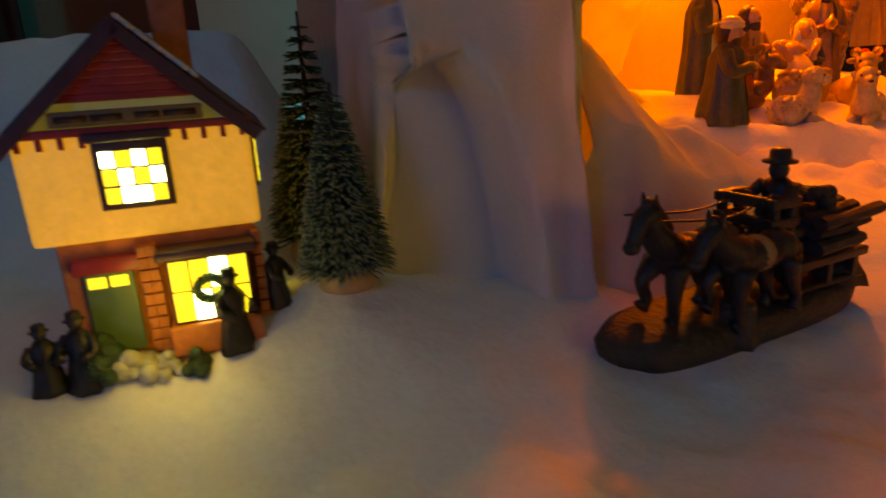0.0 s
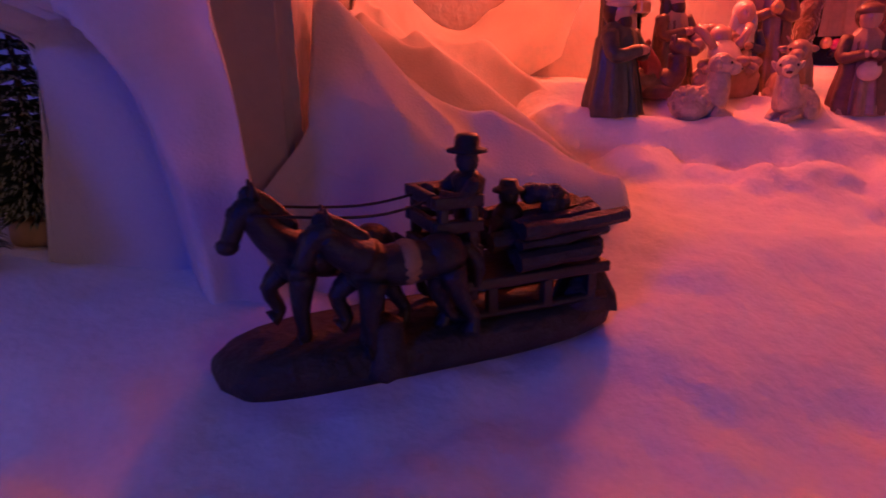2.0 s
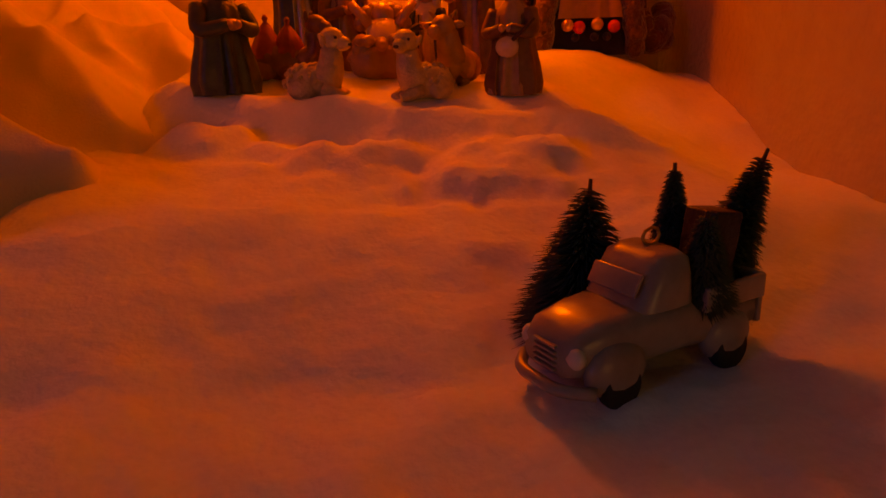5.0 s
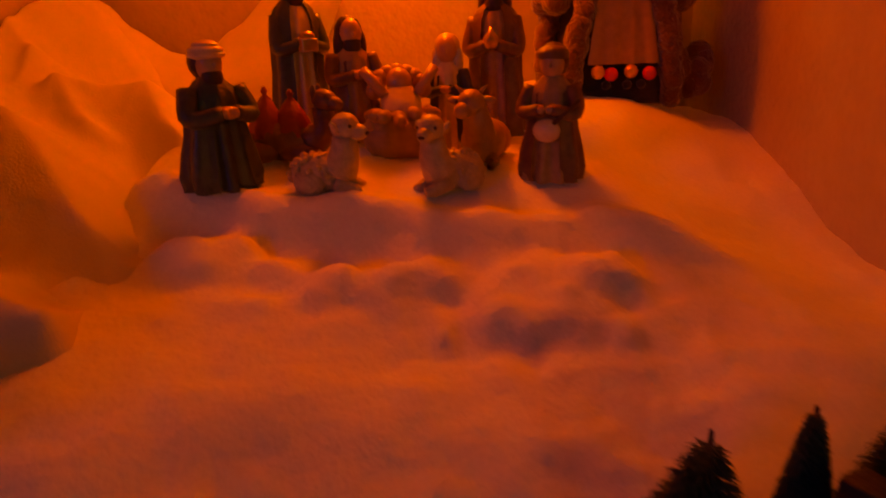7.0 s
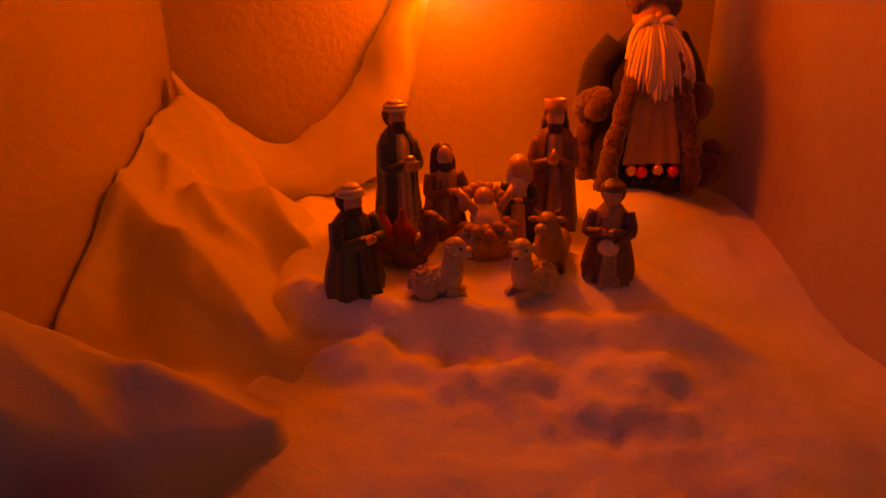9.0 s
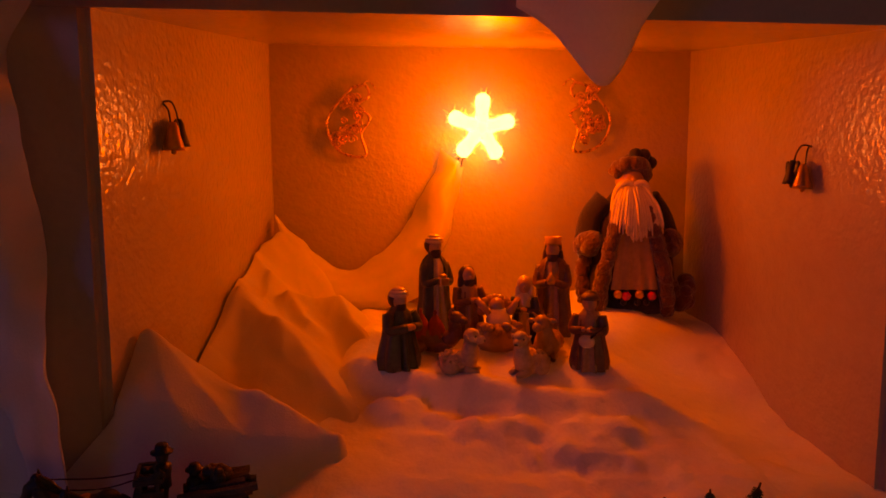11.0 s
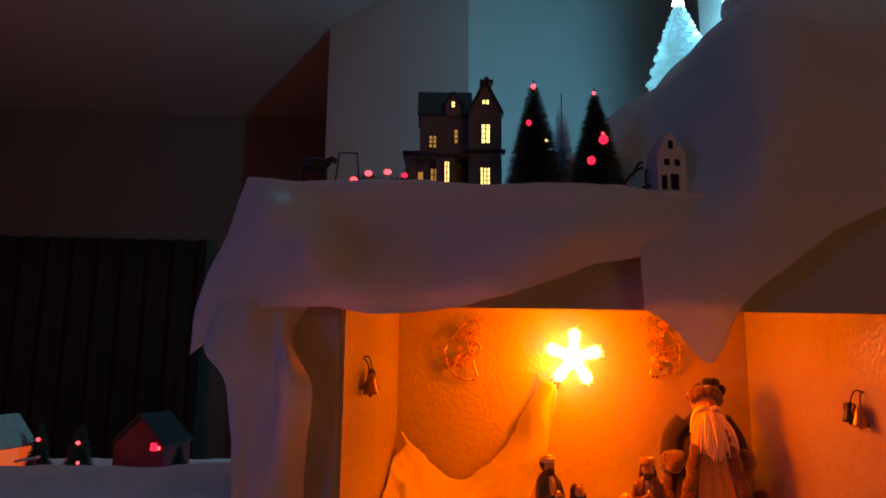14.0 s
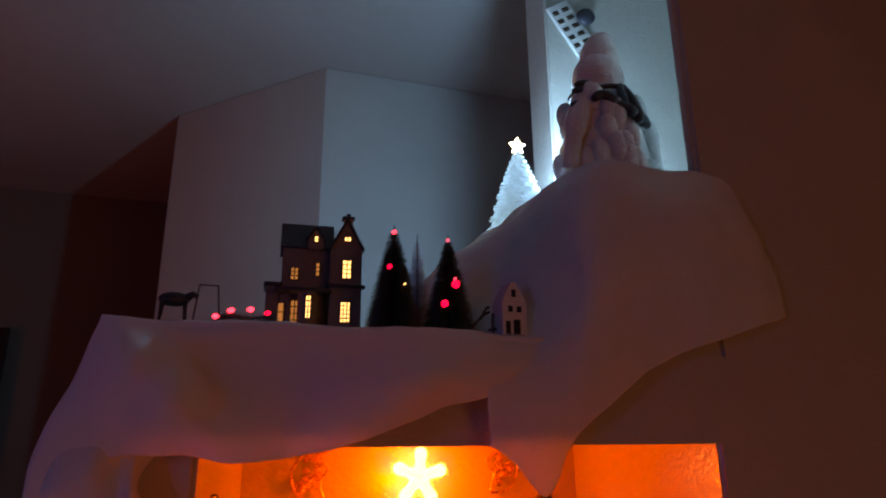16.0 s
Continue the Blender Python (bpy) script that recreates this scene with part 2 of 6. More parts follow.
def lintel():
    bm = bmesh.new()
    # front face bottom edge low, ceiling of the alcove rising to the back
    prof = [(FY - 0.002, FTOP), (FY - 0.002, 0.662), (BY + 0.12, 0.662), (BY + 0.12, BTOP), (BY - 0.004, BTOP)]
    a = [bm.verts.new((0.25, y, z)) for y, z in prof]
    b = [bm.verts.new((2.4, y, z)) for y, z in prof]
    bm.faces.new(a), bm.faces.new(b[::-1])
    for i in range(len(prof)):
        j = (i + 1) % len(prof)
        bm.faces.new((a[i], b[i], b[j], a[j])).material_index = 1 if i == 0 else 0
    return tagged(mesh_ob("lintel", bm, [M_PLASTER, M_PIER], False), "painted plaster lintel and ceiling over the alcove", "fireplace", kind="structure")


lintel()
# the wall that rises over the right pier
prism("wall_right", [(0.975, FY - 0.003), (2.4, FY - 0.003), (2.4, FY + 0.022), (0.975, FY + 0.022)], 0.648, ROOM_TOP - 0.003, M_PIER,
      "dull taupe painted wall rising beside the mantel", "wall", 0.006)
# filler added to close the hole that showed below the batting's edge
prism("wall_gap_filler", [(0.90, FY + 0.002), (0.974, FY + 0.002), (0.974, FY + 0.020), (0.90, FY + 0.020)], 0.655, 0.712, M_PIER,
      "dull taupe filler closing the gap under the snow batting", "wall")
prism("wall_textured", [(0.996, 0.90), (2.4, 0.90), (2.4, 1.0), (0.996, 1.0)], 0.662, ROOM_TOP - 0.003, M_PLASTER,
      "gloss-painted textured plaster wall behind the snowman", "wall", 0.004)
# unseen block added inside the heap so lamp light cannot leak through
prism("step", [(0.775, 0.475), (0.985, 0.475), (0.985, 0.86), (0.775, 0.86)], 0.664, 0.872, M_PIER,
      "plain hidden block against light leaks under the snow heap", "step")
prism("hearth", [(-1.9, -0.35), (2.4, -0.35), (2.4, 2.2), (-1.9, 2.2)], -0.75, BASE, M_DARK,
      "dark bench under the snow cloth", "hearth")


# ---------------- snow ----------------
# puffs of batting pushed up in front of the crib: x, distance from the edge, two radii, height
PUFFS = [(0.546, -0.040, 0.034, 0.026, 0.024), (0.590, -0.036, 0.020, 0.018, 0.014), (0.612, -0.046, 0.018, 0.016, 0.010),
         (0.637, -0.040, 0.022, 0.018, 0.014), (0.664, -0.032, 0.024, 0.016, 0.015), (0.716, -0.046, 0.046, 0.034, 0.014), (0.752, -0.030, 0.026, 0.020, 0.016)]
puff_rng = random.Random(5)
PUFFS += [(puff_rng.uniform(0.53, 0.77), puff_rng.uniform(-0.072, -0.018), puff_rng.uniform(0.007, 0.016), puff_rng.uniform(0.006, 0.012), puff_rng.uniform(0.002, 0.0045)) for _ in range(46)]


def crib_edge(x):
    """The y at which the raised bed of the crib ends."""
    x = min(0.80, max(0.47, x)) - 0.644
    return 0.568 - 0.27 * x + 0.9 * x * x


def snow_height(x, y):
    h = 0.150 + 0.006 * wave(x, y, 1, 5) + 0.0065 * wave(x, y, 4, 14)
    # higher towards the shop and the foot of the pier
    h += 0.024 * ease(0.60, 0.34, x) + 0.030 * ease(0.33, 0.43, y) * ease(0.40, 0.28, x)
    h -= 0.02 * ease(0.30, 0.02, y) * ease(0.2, 0.5, x)
    # the long slope up to the crib, lower towards the side wall
    ramp = 0.036 * min(1.0, max(0.0, (y - 0.34) / 0.12)) + 0.016 * ease(0.46, 0.545, y)
    h += ramp * ease(0.40, 0.50, x) * (1 - 0.65 * ease(0.78, 0.95, x))
    # the bed of the crib with a rolled lip, rising to the back
    inside = ease(0.455, 0.52, x) * (1 - ease(0.755, 0.87, x))
    d = y - crib_edge(x) + 0.008 * wave(x, 3, 0, 15)
    rise = (0.021 + 0.010 * ease(0.69, 0.61, x)) * ease(-0.036, 0.010, d) + 0.020 * ease(0.010, 0.095, d)
    rise += 0.0050 * math.exp(-((d - 0.012) / 0.012) ** 2) - 0.008 * math.exp(-((d + 0.016) / 0.010) ** 2) * (0.75 + wave(x, 1, 2, 9))
    h += rise * inside
    if inside > 0 and -0.10 < d < 0.01:
        wx, wy = x + 0.005 * wave(x, y, 2, 60), y + 0.005 * wave(x, y, 7, 60)
        for px, pd, rx, ry, ph in PUFFS:
            q = ((wx - px) / rx) ** 2 + ((wy - crib_edge(px) - pd) / ry) ** 2
            if q < 1:
                h += 0.62 * ph * (1 - q) ** 1.1 * inside * ease(0.004, -0.016, d)
        h += 0.0035 * (0.3 - abs(wave(x, y, 5, 48))) * inside
    # the gentle slope towards the doll and the side wall
    slope = ease(0.50, 0.62, x) * (1 - inside)
    h += slope * 0.065 * ease(0.57, 0.78, y)
    h += 0.012 * ease(0.66, 0.74, y) * ease(0.74, 0.80, x) * (1 - ease(0.90, 0.96, x))
    # the beds of the tree and the sleigh
    h += bump_at(x, y, 0.205, 0.418, 0.04, 0.04, 0.015)
    h += bump_at(x, y, 0.36, 0.385, 0.10, 0.04, 0.006)
    # the bank behind the shop
    h += (0.125 * ease(0.50, 0.72, y) - 0.15 * ease(0.85, 1.25, y)) * (1 - ease(0.17, 0.25, x))
    return h + 0.0014 * wave(x, y, 0, 70) + 0.0026 * wave(x, y, 9, 34) + 0.0007 * wave(x, y, 3, 150)


def snow_sheet():
    # finer steps where the camera passes
    xs = sorted({round(-1.6 + 0.03 * i, 4) for i in range(51)} | {round(-0.10 + 0.0045 * i, 4) for i in range(250)} | {round(1.03 + 0.05 * i, 4) for i in range(14)})
    ys = sorted({round(-0.30 + 0.02 * i, 4) for i in range(22)} | {round(0.14 + 0.0045 * i, 4) for i in range(165)} | {round(0.89 + 0.03 * i, 4) for i in range(35)})
    bm = grid_bm(len(xs) - 1, len(ys) - 1, lambda u, v: Vector((xs[round(u * (len(xs) - 1))], ys[round(v * (len(ys) - 1))], 0)))
    for v in bm.verts:
        v.co.z = snow_height(v.co.x, v.co.y)
    tagged(mesh_ob("snow_blanket", bm, M_SNOW), "fluffy white polyester snow blanket spread under the village", "snow", kind="structure")


snow_sheet()


# ---------------- cloth drapes ----------------
sheet("mantel_cloth", [
    [(0.245, 0.90, 0.674), (0.235, 0.60, 0.674), (0.238, 0.44, 0.674), (0.236, 0.418, 0.662), (0.222, 0.412, 0.62), (0.208, 0.405, 0.56), (0.197, 0.402, 0.50)],
    [(0.27, 0.92, 0.675), (0.27, 0.60, 0.675), (0.27, 0.435, 0.674), (0.268, 0.400, 0.660), (0.268, 0.372, 0.62), (0.264, 0.388, 0.58), (0.255, 0.405, 0.545)],
    [(0.31, 0.92, 0.675), (0.31, 0.60, 0.675), (0.31, 0.433, 0.674), (0.308, 0.409, 0.662), (0.308, 0.392, 0.63), (0.308, 0.362, 0.588), (0.310, 0.392, 0.548)],
    [(0.36, 0.92, 0.675), (0.36, 0.60, 0.675), (0.36, 0.432, 0.674), (0.358, 0.408, 0.662), (0.350, 0.424, 0.632), (0.352, 0.394, 0.585), (0.362, 0.366, 0.540)],
    [(0.41, 0.92, 0.675), (0.41, 0.60, 0.675), (0.41, 0.434, 0.674), (0.41, 0.410, 0.663), (0.410, 0.430, 0.635), (0.412, 0.424, 0.598), (0.415, 0.376, 0.545)],
    [(0.47, 0.92, 0.675), (0.47, 0.60, 0.675), (0.47, 0.432, 0.675), (0.47, 0.405, 0.662), (0.472, 0.414, 0.635), (0.472, 0.396, 0.605), (0.47, 0.366, 0.556)],
    [(0.53, 0.92, 0.675), (0.53, 0.60, 0.675), (0.53, 0.432, 0.675), (0.53, 0.403, 0.664), (0.53, 0.394, 0.640), (0.53, 0.374, 0.612), (0.53, 0.392, 0.575)],
    [(0.60, 0.92, 0.675), (0.60, 0.60, 0.675), (0.60, 0.432, 0.676), (0.60, 0.405, 0.667), (0.60, 0.392, 0.648), (0.602, 0.386, 0.625), (0.603, 0.405, 0.597)],
    [(0.70, 0.92, 0.675), (0.70, 0.60, 0.675), (0.70, 0.432, 0.675), (0.70, 0.415, 0.662), (0.70, 0.410, 0.648), (0.70, 0.410, 0.635), (0.70, 0.410, 0.62)],
], 110, 90, M_CLOTH, "white felt cloth draped over the mantel ledge", "cloth", crumple=0.007, scale=10)

def pier_arch(p):
    """Hangs forward in two legs with a hollow arch between them."""
    if p.y > 0.5:
        return p
    low = 1 - ease(0.325, 0.385, p.z)
    c = 0.252 + 0.03 * (0.306 - p.z)
    w = 0.038 * math.sqrt(max(0.0, 1 - (max(p.z, 0.19) - 0.19) ** 2 / 0.117 ** 2)) + 1e-4
    q = (p.x - c) / w
    hollow = 1 - ease(0.72, 1.12, abs(q)) if p.z < 0.312 else 0.0
    leg = 0.405 + 0.012 * wave(p.x, p.z, 0, 30) + 0.010 * ease(0.285, 0.31, p.x)
    y = leg + (0.443 - leg) * hollow
    return Vector((p.x - 0.010 * low * (1 - ease(0.19, 0.30, p.z)) * (p.x < c), p.y + (y - p.y) * low, p.z))


sheet("hanging_cloth", [
    [(0.236, 0.60, 0.58), (0.236, 0.60, 0.50), (0.240, 0.62, 0.42), (0.242, 0.62, 0.34), (0.242, 0.62, 0.27), (0.242, 0.62, 0.20)],
    [(0.222, 0.425, 0.58), (0.208, 0.425, 0.51), (0.226, 0.430, 0.470), (0.236, 0.428, 0.38), (0.240, 0.432, 0.28), (0.241, 0.436, 0.19)],
    [(0.25, 0.412, 0.58), (0.240, 0.395, 0.53), (0.256, 0.415, 0.470), (0.254, 0.413, 0.38), (0.252, 0.428, 0.28), (0.252, 0.442, 0.185)],
    [(0.275, 0.420, 0.58), (0.266, 0.410, 0.53), (0.276, 0.410, 0.470), (0.268, 0.410, 0.38), (0.266, 0.446, 0.28), (0.266, 0.456, 0.185)],
    [(0.29, 0.425, 0.57), (0.280, 0.415, 0.53), (0.288, 0.385, 0.472), (0.284, 0.414, 0.39), (0.292, 0.438, 0.28), (0.296, 0.448, 0.18)],
    [(0.305, 0.442, 0.56), (0.282, 0.440, 0.52), (0.310, 0.397, 0.468), (0.298, 0.440, 0.39), (0.312, 0.432, 0.28), (0.322, 0.432, 0.18)],
], 110, 150, M_CLOTH, "white felt cloth hanging in folds down the pier", "cloth", crumple=0.005, scale=13, seed=3, shape=pier_arch)

sheet("upper_snow_cloth", [
    [(0.660, 0.85, 0.676), (0.648, 0.62, 0.678), (0.645, 0.54, 0.680), (0.645, 0.48, 0.678), (0.640, 0.420, 0.672), (0.625, 0.402, 0.62), (0.629, 0.418, 0.552)],
    [(0.645, 0.85, 0.77), (0.634, 0.66, 0.775), (0.632, 0.56, 0.765), (0.655, 0.500, 0.71), (0.662, 0.425, 0.672), (0.650, 0.402, 0.61), (0.655, 0.418, 0.535)],
    [(0.685, 0.85, 0.84), (0.680, 0.66, 0.835), (0.678, 0.56, 0.81), (0.690, 0.490, 0.74), (0.697, 0.420, 0.668), (0.692, 0.402, 0.60), (0.692, 0.416, 0.500)],
    [(0.74, 0.86, 0.885), (0.735, 0.66, 0.875), (0.728, 0.54, 0.85), (0.722, 0.460, 0.79), (0.724, 0.408, 0.70), (0.725, 0.398, 0.63), (0.722, 0.414, 0.545)],
    [(0.80, 0.86, 0.925), (0.80, 0.62, 0.925), (0.79, 0.45, 0.915), (0.775, 0.408, 0.86), (0.765, 0.385, 0.76), (0.755, 0.39, 0.67), (0.752, 0.410, 0.574)],
    [(0.90, 0.86, 0.93), (0.90, 0.62, 0.93), (0.90, 0.45, 0.92), (0.89, 0.412, 0.88), (0.875, 0.395, 0.80), (0.865, 0.395, 0.72), (0.850, 0.412, 0.645)],
    [(0.975, 0.86, 0.93), (0.975, 0.62, 0.93), (0.985, 0.44, 0.915), (1.00, 0.418, 0.88), (1.01, 0.41, 0.81), (1.00, 0.412, 0.74), (0.985, 0.420, 0.685)],
    [(0.985, 0.86, 0.92), (0.985, 0.62, 0.92), (1.00, 0.435, 0.89), (1.04, 0.43, 0.85), (1.065, 0.43, 0.80), (1.078, 0.432, 0.76), (1.08, 0.436, 0.722)],
], 110, 100, M_BATTING, "white snow batting heaped over a block beside the mantel", "snow", crumple=0.007, scale=11, seed=7)


# crumpled cloth in the corner of the alcove
RIDGES = [
    ((0.345, 0.60), (0.362, 0.72), 0.262, 0.322, 1.2),
    ((0.362, 0.72), (0.374, 0.79), 0.322, 0.346, 1.2),
    ((0.374, 0.79), (0.402, 0.765), 0.346, 0.318, 1.5),
    ((0.374, 0.79), (0.408, 0.845), 0.340, 0.370, 1.3),
    ((0.402, 0.765), (0.400, 0.72), 0.318, 0.292, 1.6),
    ((0.380, 0.69), (0.430, 0.645), 0.312, 0.286, 0.9),
    ((0.430, 0.645), (0.502, 0.556), 0.286, 0.218, 0.9),
    ((0.380, 0.69), (0.362, 0.62), 0.312, 0.268, 1.0),
    ((0.425, 0.735), (0.488, 0.735), 0.300, 0.292, 1.0),
    ((0.488, 0.735), (0.530, 0.665), 0.292, 0.250, 1.0),
    ((0.425, 0.735), (0.455, 0.690), 0.300, 0.276, 1.3),
    ((0.340, 0.452), (0.352, 0.490), 0.272, 0.310, 1.1),
    ((0.352, 0.490), (0.380, 0.512), 0.310, 0.270, 1.3),
    ((0.352, 0.490), (0.362, 0.545), 0.310, 0.255, 1.4),
    ((0.380, 0.512), (0.430, 0.502), 0.270, 0.255, 1.0),
    ((0.430, 0.502), (0.486, 0.490), 0.255, 0.226, 1.0),
    ((0.400, 0.430), (0.512, 0.492), 0.196, 0.226, 1.3),
]


def cloth_height(x, y):
    wx, wy = x + 0.006 * wave(x, y, 1, 16) + 0.002 * wave(x, y, 3, 48), y + 0.006 * wave(x, y, 6, 16) + 0.002 * wave(x, y, 8, 48)
    total = math.exp(130 * (0.166 + 0.042 * ease(0.42, 0.54, y) - 0.24))
    for (ax, ay), (bx, by), ha, hb, fall in RIDGES:
        dx, dy = bx - ax, by - ay
        t = min(1.0, max(0.0, ((wx - ax) * dx + (wy - ay) * dy) / (dx * dx + dy * dy)))
        d = math.hypot(wx - ax - t * dx, wy - ay - t * dy)
        total += math.exp(130 * (ha + (hb - ha) * t - fall * (math.hypot(d, 0.004) - 0.004) - 0.24))
    h = 0.24 + math.log(total) / 130 - 0.004
    h += 0.006 * (0.3 - abs(wave(wx + 0.4 * wy, 0.5 * wy, 2, 17))) + 0.0022 * (0.3 - abs(wave(wx, wy, 5, 42)))
    # tucked under along its front
    front = 0.424 + 0.26 * max(0.0, x - 0.34)
    h = 0.13 + (h - 0.13) * ease(front - 0.012, front + 0.026, y) ** 0.6
    # sinks into the snow at its edge
    return h - 0.10 * ease(0.0, 0.03, x - (0.496 + 0.035 * ease(0.49, 0.64, y)))


def corner_cloth():
    def place(u, v):
        y = 0.415 + 0.460 * v
        x0 = FX0 + 0.004 + (BX0 - FX0) * (y - FY) / (BY - FY) - 0.05 * ease(0.444, 0.436, y)
        x = x0 + (0.56 - x0) * u
        return Vector((x, y, cloth_height(x, y)))
    ob = mesh_ob("corner_cloth", grid_bm(130, 250, place), M_CLOTH)
    ob.modifiers.new("thickness", "SOLIDIFY").thickness = 0.0015
    tagged(ob, "crumpled white felt cloth heaped in the alcove corner", "cloth")


corner_cloth()
sheet("cloth_swag", [
    [(0.400, 0.862, 0.388), (0.400, 0.838, 0.372), (0.400, 0.822, 0.33), (0.40, 0.82, 0.28)],
    [(0.435, 0.868, 0.334), (0.435, 0.836, 0.322), (0.438, 0.820, 0.29), (0.44, 0.82, 0.25)],
    [(0.48, 0.872, 0.307), (0.48, 0.838, 0.297), (0.485, 0.818, 0.270), (0.49, 0.826, 0.24)],
    [(0.525, 0.872, 0.322), (0.53, 0.840, 0.308), (0.54, 0.820, 0.280), (0.545, 0.840, 0.245)],
    [(0.572, 0.872, 0.362), (0.580, 0.842, 0.346), (0.592, 0.824, 0.315), (0.60, 0.856, 0.280)],
    [(0.604, 0.872, 0.420), (0.613, 0.846, 0.408), (0.624, 0.834, 0.385), (0.634, 0.866, 0.350)],
    [(0.628, 0.874, 0.468), (0.636, 0.856, 0.464), (0.644, 0.850, 0.456), (0.652, 0.870, 0.444)],
], 80, 40, M_CLOTH, "white felt cloth swagged up the back wall to the star", "cloth", crumple=0.009, scale=18, seed=1)


# ---------------- more materials ----------------
M_CREAM = mat("glazed_cream_ceramic", (0.62, 0.50, 0.34), 0.3, vary=0.2, scale=60, coat=0.4)
M_SKIN = mat("glazed_skin_tone", (0.50, 0.30, 0.18), 0.3, vary=0.1, scale=80, coat=0.4)
M_GREEN_ROBE = mat("glazed_dark_green", (0.055, 0.07, 0.05), 0.46, vary=0.35, scale=90, bump=0.0007, bump_scale=260, coat=0.12)
M_BROWN_ROBE = mat("glazed_brown", (0.16, 0.085, 0.045), 0.46, vary=0.35, scale=90, bump=0.0007, bump_scale=260, coat=0.12)
M_RED_ROBE = mat("glazed_dark_red", (0.26, 0.05, 0.035), 0.46, vary=0.3, scale=90, bump=0.0007, bump_scale=260, coat=0.12)
M_BLUE_ROBE = mat("glazed_navy", (0.035, 0.045, 0.09), 0.46, vary=0.3, scale=90, bump=0.0007, bump_scale=260, coat=0.12)
M_TAN_ROBE = mat("glazed_tan", (0.38, 0.25, 0.13), 0.46, vary=0.25, scale=90, bump=0.0007, bump_scale=260, coat=0.12)
M_HAIR = mat("glazed_dark_hair", (0.06, 0.03, 0.018), 0.4, vary=0.3, scale=150, bump=0.0006, bump_scale=700)
M_GOLD = mat("worn_gold_paint", (0.55, 0.36, 0.12), 0.3, metal=0.7, vary=0.25, scale=120)
M_WIRE = mat("gold_wire", (0.70, 0.45, 0.20), 0.28, metal=0.9, vary=0.2, scale=200)
M_BLACK = mat("black_iron_wire", (0.015, 0.012, 0.012), 0.4, vary=0.3, scale=90)
M_LAMB = mat("cream_wool_ceramic", (0.52, 0.42, 0.28), 0.4, vary=0.25, scale=160, bump=0.0012, bump_scale=420, coat=0.2)
M_RESIN = mat("dark_painted_resin", (0.017, 0.014, 0.016), 0.42, vary=0.4, scale=120, bump=0.0006, bump_scale=500)
M_RESIN_BASE = mat("mossy_brown_resin", (0.032, 0.027, 0.022), 0.6, vary=0.6, scale=70, bump=0.002, bump_scale=260)
M_LOG = mat("grey_brown_log_bark", (0.040, 0.033, 0.030), 0.6, vary=0.6, scale=160, bump=0.0012, bump_scale=600)
M_BLANKET = mat("ochre_saddle_blanket", (0.30, 0.20, 0.08), 0.6, vary=0.25, scale=200)
M_NEEDLE = mat("dark_green_bristle", (0.028, 0.055, 0.035), 0.5, vary=0.4, scale=90)
M_NEEDLE_LIGHT = mat("green_bristle_with_frosted_tips", (0.035, 0.075, 0.04), 0.55, vary=0.5, scale=130)
M_FROST = mat("frosted_bristle_tips", (0.20, 0.24, 0.16), 0.7, vary=0.4, scale=130)
M_WOOD = mat("pale_turned_wood", (0.42, 0.28, 0.15), 0.5, vary=0.2, scale=90)
M_FUR = mat("brown_plush_trim", (0.12, 0.050, 0.032), 0.95, vary=0.45, scale=110, bump=0.004, bump_scale=330, sheen=0.6)
M_VELVET = mat("dark_velvet_coat", (0.020, 0.014, 0.016), 0.9, vary=0.3, scale=60, bump=0.001, bump_scale=300, sheen=0.3)
M_APRON = mat("tan_satin_panel", (0.42, 0.25, 0.12), 0.5, vary=0.2, scale=40, bump=0.001, bump_scale=60)
M_YARN = mat("cream_cotton_yarn", (0.72, 0.60, 0.42), 0.9, vary=0.12, scale=120, sheen=0.3)
M_BEAD_GOLD = mat("gold_bead", (0.75, 0.45, 0.15), 0.15, metal=0.6, vary=0.05, coat=0.6)
M_BEAD_PINK = mat("magenta_bead", (0.55, 0.04, 0.16), 0.12, vary=0.05, coat=0.8)
M_WHITE_WOOL = mat("white_wool_fabric", (0.62, 0.60, 0.58), 0.95, vary=0.12, scale=40, bump=0.003, bump_scale=180, sheen=0.4)
M_RIBBON = mat("black_ribbon", (0.02, 0.022, 0.03), 0.5, vary=0.2, scale=60)
M_STAR = mat("glowing_tinsel_star", (0.9, 0.8, 0.5), 0.3, vary=0.05, emit=(1.0, 0.42, 0.19), strength=8.0)
M_TINSEL = mat("lit_tinsel_strands", (0.9, 0.7, 0.35), 0.25, metal=0.4, vary=0.1, emit=(1.0, 0.36, 0.12), strength=5)
M_CRYSTAL = mat("lit_clear_crystal", (0.40, 0.50, 0.52), 0.12, vary=0.05, trans=0.3, ior=1.4, emit=(0.25, 0.75, 1.0), strength=0.12, bump=0.002, bump_scale=260)
M_CRYSTAL_TOP = mat("lit_crystal_star", (0.9, 0.95, 1.0), 0.2, vary=0.05, emit=(0.75, 0.95, 1.0), strength=7)
M_CLEAR = mat("clear_plastic_bristle", (0.80, 0.88, 0.90), 0.15, vary=0.05, trans=0.1, ior=1.4, coat=0.5)
M_PANE_HOT = mat("bright_lit_pane", (0.9, 0.85, 0.7), 0.4, vary=0.05, emit=(1.0, 0.92, 0.72), strength=5.0)
M_PANE = mat("amber_lit_pane", (0.8, 0.5, 0.15), 0.4, vary=0.15, emit=(1.0, 0.56, 0.10), strength=0.75)
M_PANE_SOFT = mat("warm_lit_pane", (0.8, 0.6, 0.3), 0.4, vary=0.1, emit=(1.0, 0.72, 0.40), strength=1.5)
M_RED_LAMP = mat("glowing_red_bulb", (0.8, 0.05, 0.05), 0.2, vary=0.05, emit=(1.0, 0.015, 0.09), strength=1.6)
